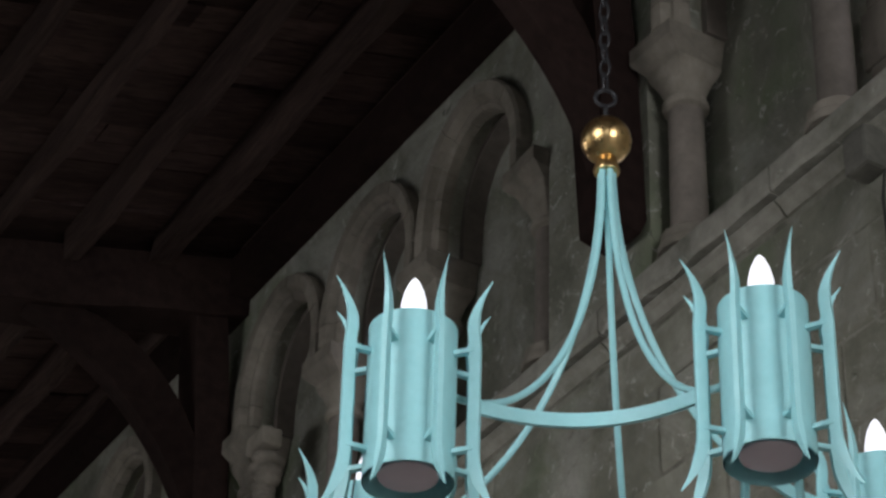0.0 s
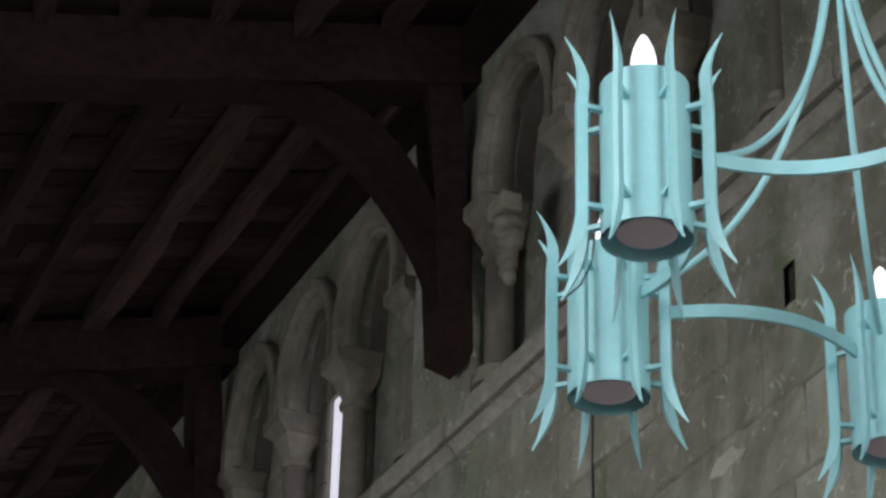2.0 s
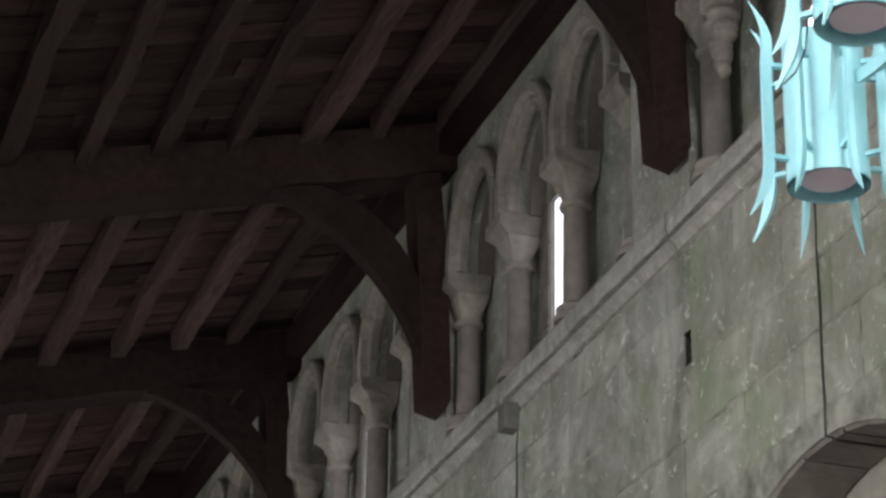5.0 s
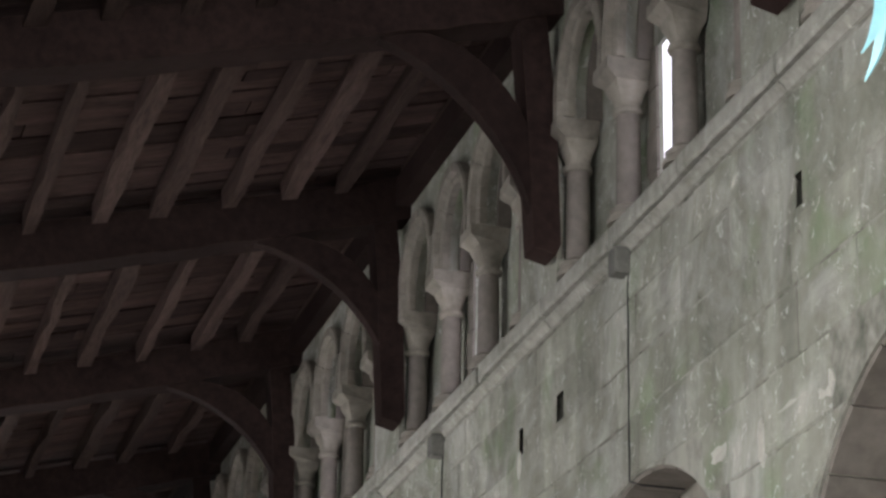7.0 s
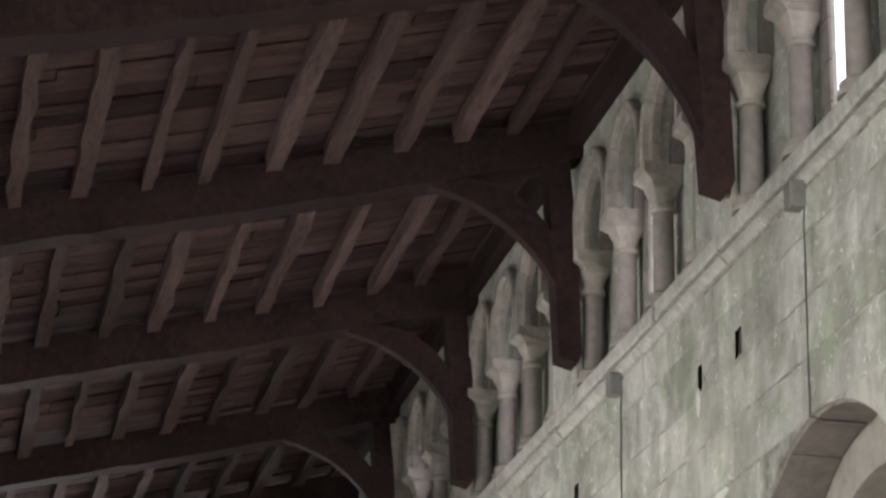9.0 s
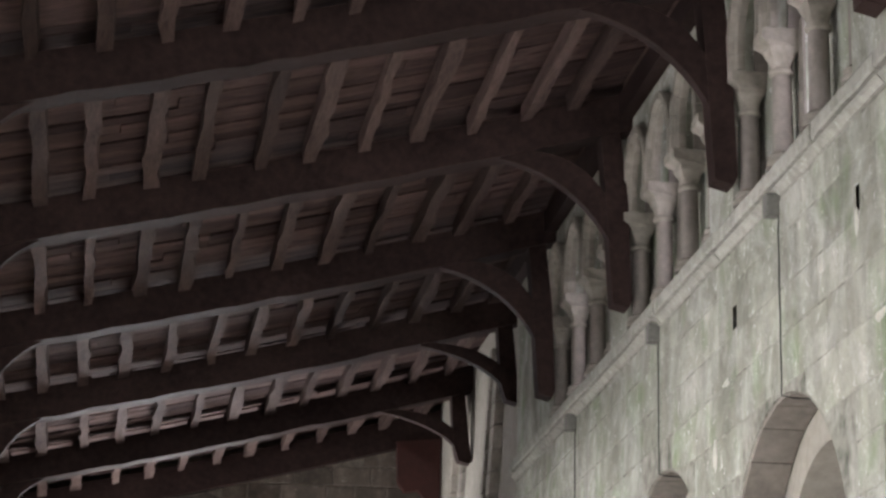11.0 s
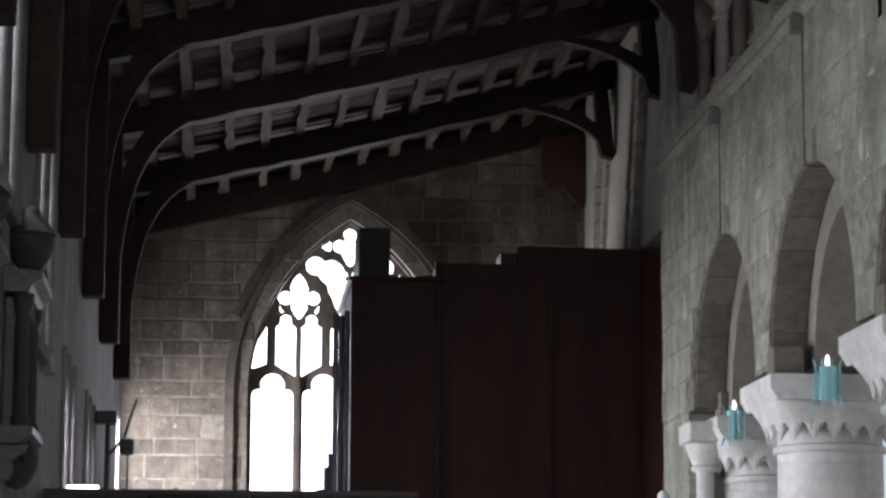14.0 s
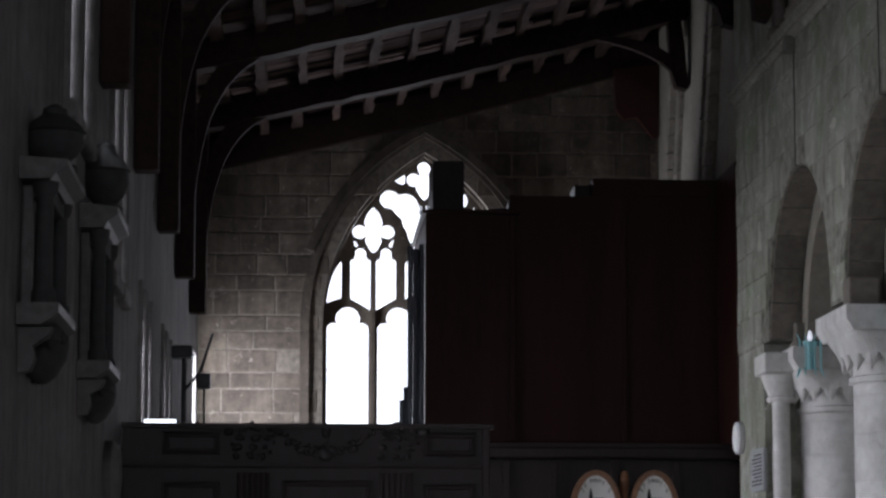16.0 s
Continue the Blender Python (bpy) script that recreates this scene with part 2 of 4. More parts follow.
def thing(name, label, category, group="", kind="", at=(0, 0, 0)):
    ob = new(name)
    ob.empty_display_size = 0.1
    ob.location = at
    return tagged(ob, label, category, group, kind)


def box(bm, x0, x1, y0, y1, z0, z1, bev=0.0, jitter=0.0):
    c = [Vector((x, y, z)) for z in (z0, z1) for y in (y0, y1) for x in (x0, x1)]
    if jitter:
        c = [p + Vector([random.uniform(-jitter, jitter) for _ in range(3)]) for p in c]
    v = [bm.verts.new(p) for p in c]
    fs = [bm.faces.new([v[i] for i in q]) for q in ((0, 2, 3, 1), (4, 5, 7, 6), (0, 1, 5, 4), (2, 6, 7, 3), (0, 4, 6, 2), (1, 3, 7, 5))]
    if bev:
        es = list({e for f in fs for e in f.edges})
        bmesh.ops.bevel(bm, geom=es, offset=bev, segments=2, affect="EDGES", profile=0.6)
    return fs


def newbox(*a, **k):
    bm = bmesh.new()
    box(bm, *a, **k)
    return bm


def lathe(profile, n=20, bm=None, center=(0, 0, 0), cap=True):
    bm = bm or bmesh.new()
    rings = []
    for r, z in profile:
        rings.append([bm.verts.new((center[0] + r * math.cos(2 * math.pi * k / n), center[1] + r * math.sin(2 * math.pi * k / n), center[2] + z)) for k in range(n)])
    for a, b in zip(rings, rings[1:]):
        for k in range(n):
            bm.faces.new((a[k], a[(k + 1) % n], b[(k + 1) % n], b[k]))
    if cap:
        bm.faces.new(list(reversed(rings[0])))
        bm.faces.new(rings[-1])
    return bm


def sweep(points, rx, ry=None, n=8, bm=None, up=(0, 0, 1), taper=None):
    """A rod of elliptic or (n=4) rectangular section along a line of points."""
    bm = bm or bmesh.new()
    ry = ry or rx
    pts = [Vector(p) for p in points]
    rings = []
    for i, p in enumerate(pts):
        d = (pts[min(i + 1, len(pts) - 1)] - pts[max(i - 1, 0)]).normalized()
        s = d.cross(Vector(up))
        s = s.normalized() if s.length > 1e-4 else Vector((1, 0, 0))
        w = s.cross(d).normalized()
        k = taper(i / (len(pts) - 1)) if taper else 1.0
        ring = []
        for j in range(n):
            a = 2 * math.pi * (j + 0.5) / n
            q = 1.4142 if n == 4 else 1.0
            ring.append(bm.verts.new(p + s * (rx * k * q * math.cos(a)) + w * (ry * k * q * math.sin(a))))
        rings.append(ring)
    for a, b in zip(rings, rings[1:]):
        for j in range(n):
            bm.faces.new((a[j], a[(j + 1) % n], b[(j + 1) % n], b[j]))
    bm.faces.new(list(reversed(rings[0])))
    bm.faces.new(rings[-1])
    return bm


def strip_wall(samples, top, x0, x1, bm=None):
    """A wall along y between x0 and x1 whose lower edge follows samples of (y, z)."""
    bm = bm or bmesh.new()
    rows = [[bm.verts.new(p) for p in ((x0, y, z), (x0, y, top), (x1, y, top), (x1, y, z))] for y, z in samples]
    for a, b in zip(rows, rows[1:]):
        if (a[0].co - b[0].co).length < 1e-6:
            continue
        for i in range(4):
            j = (i + 1) % 4
            if abs(a[0].co.y - b[0].co.y) < 1e-6 and i != 3:
                continue
            bm.faces.new((a[i], a[j], b[j], b[i]))
    bm.faces.new(rows[0])
    bm.faces.new(rows[-1])
    return bm


def extrude_xz(poly, y0, y1, bm=None):
    """A prism along y of a closed outline of (x, z)."""
    bm = bm or bmesh.new()
    a = [bm.verts.new((x, y0, z)) for x, z in poly]
    b = [bm.verts.new((x, y1, z)) for x, z in poly]
    k = len(poly)
    for i in range(k):
        bm.faces.new((a[i], a[(i + 1) % k], b[(i + 1) % k], b[i]))
    bm.faces.new(a)
    bm.faces.new(list(reversed(b)))
    return bm


def band_xz(inner, outer, y0, y1, bm=None):
    """A curved timber: the band between two lines of (x, z) points, from y0 to y1."""
    bm = bm or bmesh.new()
    rows = [[bm.verts.new(p) for p in ((a[0], y0, a[1]), (b[0], y0, b[1]), (b[0], y1, b[1]), (a[0], y1, a[1]))] for a, b in zip(inner, outer)]
    for p, q in zip(rows, rows[1:]):
        for i in range(4):
            bm.faces.new((p[i], p[(i + 1) % 4], q[(i + 1) % 4], q[i]))
    bm.faces.new(rows[0])
    bm.faces.new(rows[-1])
    return bm


def arch_line(c, r, spring, n=28, stilt=0.0):
    return [(c - r * math.cos(math.pi * k / n), spring + stilt + r * math.sin(math.pi * k / n)) for k in range(n + 1)]

# ---- the setting ----
WX = 3.79                                   # face of the arcade wall
BAY = 3.02
# the arches differ a little: centre, height of the springing line, radius
ARCHES = [(19.345, 3.665, 1.225), (16.385, 3.62, 1.258), (13.45, 3.50, 1.25), (10.245, 3.585, 1.215), (7.36, 3.44, 1.25), (4.25, 3.43, 1.25), (1.2, 3.43, 1.25)]
Y_END, Y_FAR, X_LEFT = 22.03, 28.5, -1.15
SPRING = 3.65

tagged(part("floor", newbox(-1.9, 12.2, -7, 29.5, -0.2, 0), FLOOR), "worn grey stone slab floor of the church", "floor", kind="structure")

# arcade wall: three orders of round arches on round piers
def arcade(less=0.0):
    s = [(-6.5, SPRING)]
    for c, spring, r in reversed(ARCHES):
        line = arch_line(c, r - less, spring)
        s += [(line[0][0], SPRING)] * (spring > SPRING) + [(y, max(z, SPRING)) for y, z in line] + [(line[-1][0], SPRING)] * (spring > SPRING)
    return s + [(Y_END, SPRING)]


wall_right = thing("wall_right", "grey-green weathered stone arcade wall with round arches", "wall", kind="structure")
HOLES = [(5.96, 5.42, 0.05), (8.44, 5.42, 0.05), (11.32, 5.44, 0.055), (11.94, 5.45, 0.035), (14.4, 5.43, 0.05), (2.9, 5.42, 0.05)]   # putlog holes
bm = strip_wall(arcade(), 5.37, WX, WX + 0.27)
box(bm, WX, WX + 0.27, -6.5, Y_END, 5.51, 6.0)
cuts = [-6.5] + [v for y, z, w in sorted(HOLES) for v in (y - w, y + w)] + [Y_END]
for a, b in zip(cuts[0::2], cuts[1::2]):
    box(bm, WX, WX + 0.27, a, b, 5.37, 5.51)
part("outer_order", bm, MORTAR, wall_right)


def course_blocks(u0, u1, z0, z1, heights, lengths, keep, push, gap=0.0035):
    """Outlines (u, z) of squared stones laid in courses."""
    z = z0
    while z < z1 - 0.1:
        h = random.uniform(*heights)
        u = u0 - random.uniform(0, 0.3)
        while u < u1:
            ln = random.uniform(*lengths)
            a, b = max(u, u0) + gap, min(u + ln, u1) - gap
            c, d = z + gap, min(z + h, z1) - gap
            u += ln
            if b - a < 0.08 or d - c < 0.08 or not keep((a + b) / 2, (c + d) / 2):
                continue
            j = lambda: random.uniform(-0.006, 0.006)
            pts = []
            for k in range(4):
                pts.append((a + (b - a) * k / 4, c + j()))
            for k in range(2):
                pts.append((b + j(), c + (d - c) * k / 2))
            for k in range(4):
                pts.append((b - (b - a) * k / 4, d + j()))
            for k in range(2):
                pts.append((a + j(), d - (d - c) * k / 2))
            pts = [push(*p) for p in pts]
            yield pts
        z += h


def slab(pts, to3, back, front):
    """A dressed stone: its outline at the back, and a slightly smaller worn face in front."""
    bm = bmesh.new()
    cu = sum(p[0] for p in pts) / len(pts)
    cz = sum(p[1] for p in pts) / len(pts)
    tilt = random.uniform(-0.002, 0.002)
    a = [bm.verts.new(to3(u, z, back)) for u, z in pts]
    b = [bm.verts.new(to3(u, z, back + (front - back) * 0.6)) for u, z in pts]
    c = [bm.verts.new(to3(cu + (u - cu) * 0.975, cz + (z - cz) * 0.95, front + (tilt if z > cz else -tilt))) for u, z in pts]
    n = len(pts)
    for p, q in ((a, b), (b, c)):
        for i in range(n):
            bm.faces.new((p[i], p[(i + 1) % n], q[(i + 1) % n], q[i]))
    bm.faces.new(c)
    return bm


def arch_keep(y, z):
    if any(abs(y - hy) < hw + 0.26 and abs(z - hz) < 0.2 for hy, hz, hw in HOLES):
        return False
    return z < SPRING or all(math.hypot(y - c, z - h) > r + 0.12 for c, h, r in ARCHES)


def arch_push(y, z):
    for c, h, r in ARCHES:
        dy, dz = y - c, z - h
        d = math.hypot(dy, dz)
        if dz >= 0 and d < r + 0.015:
            return c + dy * (r + 0.015) / d, h + dz * (r + 0.015) / d
    return y, z



for y, z, w in HOLES:                                   # broken stones left round each hole
    reach = [min([0.62] + [abs(o - y) / 2 - 0.002 for o, _, _ in HOLES if (o - y) * e > 0]) for e in (-1, 1)]
    for a, b, c, d in ((y - reach[0], y - w, z - 0.34, z + 0.34), (y + w, y + reach[1], z - 0.34, z + 0.34), (y - w, y + w, 5.51, z + 0.34), (y - w, y + w, z - 0.34, 5.37)):
        part("stone_block", newbox(WX - 0.0018, WX + 0.02, a, b, c, d), STONE, wall_right)
part("inner_order", strip_wall(arcade(0.24), 6.0, WX + 0.27, WX + 0.63), PALE, wall_right, "pale stone inner arch order")
part("nave_order", strip_wall(arcade(), 6.0, WX + 0.63, WX + 0.9), STONE, wall_right)
part("end_pier", newbox(WX, WX + 0.9, 20.82, Y_END, 0, SPRING - 0.002), STONE, wall_right)

# string course along the wall
prof = [(WX + 0.02, 5.872), (WX - 0.012, 5.875), (WX - 0.020, 5.885), (WX - 0.032, 5.902), (WX - 0.048, 5.912), (WX - 0.050, 5.916), (WX + 0.014, 5.920), (WX + 0.014, 5.941), (WX - 0.058, 5.944), (WX - 0.066, 5.956), (WX - 0.066, 6.026), (WX - 0.050, 6.048), (WX + 0.16, 6.10), (WX + 0.16, 5.872)]
course = thing("string_course", "moulded pale stone string course along the wall", "moulding", kind="structure")
random.seed(12)


def course_stone(y0, y1):
    """One length of the moulding, its lip worn unevenly."""
    bm = bmesh.new()
    n = max(2, int((y1 - y0) / 0.12))
    shift, rows = random.uniform(-0.004, 0.004), []
    for k in range(n + 1):
        wear = random.uniform(-0.004, 0.006) + (0.012 if random.random() < 0.06 else 0)
        drop = random.uniform(-0.003, 0.003)
        rows.append([bm.verts.new((x + (shift + wear if x < WX - 0.055 else shift if x < WX else 0), y0 + (y1 - y0) * k / n, z + (drop if x < WX - 0.055 else 0))) for x, z in prof])
    m = len(prof)
    for a, b in zip(rows, rows[1:]):
        for i in range(m):
            bm.faces.new((a[i], a[(i + 1) % m], b[(i + 1) % m], b[i]))
    bm.faces.new(rows[0]), bm.faces.new(list(reversed(rows[-1])))
    return bm


y = -6.5
while y < Y_END - 0.01:
    y1 = y + random.uniform(0.7, 1.15)
    if y1 > Y_END - 0.5:
        y1 = Y_END
    part("course_stone", course_stone(y, y1 - (0.007 if y1 < Y_END else 0)), COURSE, course)
    y = y1

# blind clerestory arcade above the string course
COLS = (-1.11, -0.37, 0.37, 1.11)
CAPTOP = 6.925
GROUPS = [19.20 - 3.01 * k for k in range(7)]


def tall_arch(c, r, n=18):
    return [(c - r, CAPTOP)] + [(c - r * math.cos(math.pi * k / n), CAPTOP + 0.10 + (r + 0.11) * math.sin(math.pi * k / n)) for k in range(n + 1)] + [(c + r, CAPTOP)]


def blind(r, edge):
    s = [(-6.5, 6.1)]
    for g in reversed(GROUPS):
        s.append((g - 1.11 - edge, 6.1))
        s.append((g - 1.11 - edge, CAPTOP))
        for k in range(3):
            s += tall_arch(g - 0.74 + 0.74 * k, r)
        s.append((g + 1.11 + edge, CAPTOP))
        s.append((g + 1.11 + edge, 6.1))
    return s + [(Y_END, 6.1)]


clerestory = thing("wall_clerestory", "weathered stone blind arcade wall above the arches", "wall", kind="structure")
part("outer_order", strip_wall(blind(0.282, 0.10), 7.98, WX, WX + 0.09), STONE, clerestory)
# brown soffit stone; shade inside the arches is also put into its colour
part("inner_order", strip_wall(blind(0.252, 0.08), 7.98, WX + 0.09, WX + 0.17), SHAFT, clerestory)
def arch_ring(c):
    """The proud ring of cut stones round one small arch, with a roll on its inner edge."""
    bm = bmesh.new()
    n = 9
    ring = ((0.262, WX + 0.03), (0.262, WX - 0.012), (0.274, WX - 0.026), (0.292, WX - 0.024), (0.298, WX - 0.040), (0.304, WX - 0.058), (0.352, WX - 0.062), (0.362, WX - 0.05), (0.362, WX + 0.02))
    m = len(ring)
    for k in range(n + 2):
        if k in (0, n + 1):                              # stilts
            e = -1 if k == 0 else 1
            q = [[bm.verts.new((x, c + e * min(r, 0.356), z)) for z in (CAPTOP + 0.003, CAPTOP + 0.05, CAPTOP + 0.098)] for r, x in ring]
        else:
            a0, a1 = math.pi * (k - 1) / n + 0.003, math.pi * k / n - 0.003
            push = random.uniform(-0.003, 0.003)
            q = [[bm.verts.new((x + push * (x < WX), c - min(r, 0.366) * math.cos(a), CAPTOP + 0.10 + (r + 0.085) * math.sin(a))) for a in (a0, (a0 + a1) / 2, a1)] for r, x in ring]
        for i in range(m):
            for j in range(2):
                bm.faces.new((q[i][j], q[(i + 1) % m][j], q[(i + 1) % m][j + 1], q[i][j + 1]))
        for j in (0, 2):
            bm.faces.new([q[i][j] for i in range(m)])
    return bm


for g in GROUPS:
    for k in range(3):
        part("arch_ring", arch_ring(g - 0.74 + 0.74 * k), CARVED, clerestory)
ys = [-6.5] + [v for g in reversed(GROUPS) for v in (g - 0.15, g + 0.19)] + [Y_END]
for a, b in zip(ys[0::2], ys[1::2]):
    part("back_wall", newbox(WX + 0.17, WX + 0.9, a, b, 6.0, 7.98), STONE, clerestory)
for g in GROUPS:
    part("window_sill", newbox(WX + 0.17, WX + 0.9, g - 0.15, g + 0.19, 6.0, 6.16), STONE, clerestory)
    part("window_head", newbox(WX + 0.17, WX + 0.9, g - 0.15, g + 0.19, 6.98, 7.98), STONE, clerestory)
for i, g in enumerate(GROUPS):
    w = thing("window_%d" % (i + 1), "narrow round-headed slit window full of daylight", "window", kind="structure")
    part("pane", newbox(WX + 0.19, WX + 0.21, g - 0.15, g + 0.19, 6.16, 6.98), SLITGLOW, w)
    for k in range(4):
        part("jamb_stone", newbox(WX + 0.155, WX + 0.176, g + 0.192, g + 0.30 + 0.03 * (k % 2), 6.12 + 0.215 * k, 6.33 + 0.215 * k, bev=0.004), SOFFIT, w)


def colonnette():
    t = thing("colonnette", "small round stone column with a scalloped capital on the string course", "column", "clerestory colonnettes")
    part("base", lathe([(0.105, 0), (0.105, 0.025), (0.09, 0.045), (0.094, 0.07), (0.064, 0.095)], 16), CARVED, t, smooth=True)
    part("shaft", lathe([(0.061, 0.09), (0.060, 0.30), (0.058, 0.565)], 16), SHAFT, t, smooth=True)
    part("neck_ring", lathe([(0.058, 0.558), (0.074, 0.566), (0.078, 0.578), (0.074, 0.592), (0.060, 0.60)], 16), CARVED, t, smooth=True)
    bm = bmesh.new()                                   # scallops: round below, square above
    rings = []
    for k, (s, z) in enumerate(((0.060, 0.598), (0.064, 0.625), (0.072, 0.66), (0.083, 0.69), (0.087, 0.722))):
        f = k / 4
        ring = []
        for j in range(24):
            a = 2 * math.pi * j / 24
            cs, sn = math.cos(a), math.sin(a)
            sq = 1 / max(abs(cs), abs(sn))
            flute = 1 + 0.07 * math.sin(a * 12) * (1 - f) * (k > 0)
            r = s * ((1 - f) + f * sq) * flute
            ring.append(bm.verts.new((r * cs, r * sn, z)))
        rings.append(ring)
    for a, b in zip(rings, rings[1:]):
        for j in range(24):
            bm.faces.new((a[j], a[(j + 1) % 24], b[(j + 1) % 24], b[j]))
    bm.faces.new(rings[-1]), bm.faces.new(list(reversed(rings[0])))
    part("capital", bm, CARVED, t)
    bm = extrude_xz([(-0.088, 0.724), (-0.130, 0.756), (-0.140, 0.766), (-0.140, 0.822), (0.085, 0.822), (0.085, 0.724)], -0.108, 0.108)
    for v in bm.verts:                                 # the chamfer runs round the sides too
        if v.co.z < 0.73:
            v.co.y *= 0.78
    part("abacus", bm, CARVED, t)
    return t


first = colonnette()
first.matrix_basis = pose(WX + 0.078, GROUPS[0] + COLS[0], 6.1)
for g in GROUPS:
    for c in COLS:
        if (g, c) != (GROUPS[0], COLS[0]):
            copy_thing(first, pose(WX + 0.078, g + c, 6.1, 0, 0, random.uniform(-4, 4)))

# round piers with scalloped capitals
PIERS = [17.76 - BAY * k for k in range(7)]


def pier():
    t = thing("arcade_pier", "massive round whitewashed stone pier with a scalloped capital", "pier", "arcade piers")
    part("base", lathe([(0.52, 0), (0.52, 0.18), (0.46, 0.22), (0.47, 0.28), (0.38, 0.34)], 40), LIMEWASH, t, smooth=True)
    z = 0.34
    k = 0
    while z < 3.10:
        h = min(0.34, 3.14 - z)
        part("drum", lathe([(0.367, z + 0.002), (0.37, z + 0.006), (0.37, z + h - 0.004), (0.367, z + h)], 40), LIMEWASH, t, smooth=True)
        z += h
    part("neck_ring", lathe([(0.36, 3.13), (0.40, 3.145), (0.40, 3.18), (0.37, 3.195)], 40), LIMEWASH, t, smooth=True)
    bm = bmesh.new()
    n = 120
    rings = []
    for k, (s, z, f) in enumerate(((0.372, 3.19, 0), (0.362, 3.31, 0), (0.44, 3.21, 0.1), (0.455, 3.33, 0.3), (0.475, 3.40, 0.7), (0.485, 3.46, 1), (0.485, 3.47, 1))):
        ring = []
        for j in range(n):
            a = 2 * math.pi * j / n
            cs, sn = math.cos(a), math.sin(a)
            sq = 1 / (abs(cs) ** 8 + abs(sn) ** 8) ** 0.125
            tooth = abs(2 * ((j / 6) % 1) - 1)
            r = s * ((1 - f) + f * sq) * (1 + 0.03 * tooth * (k == 3))
            ring.append(bm.verts.new((r * cs, r * sn, z + 0.115 * tooth * (k == 2))))
        rings.append(ring)
    for a, b in zip(rings, rings[1:]):
        for j in range(n):
            bm.faces.new((a[j], a[(j + 1) % n], b[(j + 1) % n], b[j]))
    bm.faces.new(rings[-1]), bm.faces.new(list(reversed(rings[0])))
    part("capital", bm, LIMEWASH, t)
    part("abacus", extrude_xz([(-0.48, 3.472), (-0.53, 3.55), (-0.53, 3.648), (0.53, 3.648), (0.53, 3.55), (0.48, 3.472)], -0.53, 0.53), LIMEWASH, t)
    for ob in t.children:                               # shorten the shaft so that the springer stones fit on top
        for v in ob.data.vertices:
            if v.co.z > 2.9:
                v.co.z -= 0.072
    part("springer", newbox(-0.465, -0.25, -0.33, -0.10, 3.578, 3.79, bev=0.02), SOFFIT, t, "brown springer stone on the capital")
    return t


first_pier = pier()
first_pier.matrix_basis = pose(WX + 0.45, PIERS[0], 0)
for y in PIERS[1:]:
    copy_thing(first_pier, pose(WX + 0.45, y, 0))
respond = copy_thing(first_pier, pose(WX + 0.66, PIERS[0] + BAY, 0))
tagged(respond, "round stone respond half sunk in the end of the arcade wall", "pier")
t = thing("nook_shaft", "slim engaged stone shaft with a leafy capital", "column")
part("shaft", lathe([(0.072, 0), (0.072, 3.16)], 20, center=(WX + 0.115, 20.72, 0)), LIMEWASH, t, smooth=True)
part("capital", lathe([(0.11, 3.16), (0.12, 3.19), (0.10, 3.21), (0.12, 3.26), (0.17, 3.38)], 20, center=(WX + 0.115, 20.72, 0)), LIMEWASH, t, smooth=True)
part("abacus", newbox(WX - 0.06, WX + 0.22, 20.45, 20.95, 3.385, SPRING - 0.10, bev=0.02), LIMEWASH, t)

# ---- roof ----
def soffit(x):
    return 6.625 + 0.232 * x + 0.006 * x * x


BEAMS = [8.42 + 2.96 * k for k in range(-4, 7)]
BEAM_H = 0.24


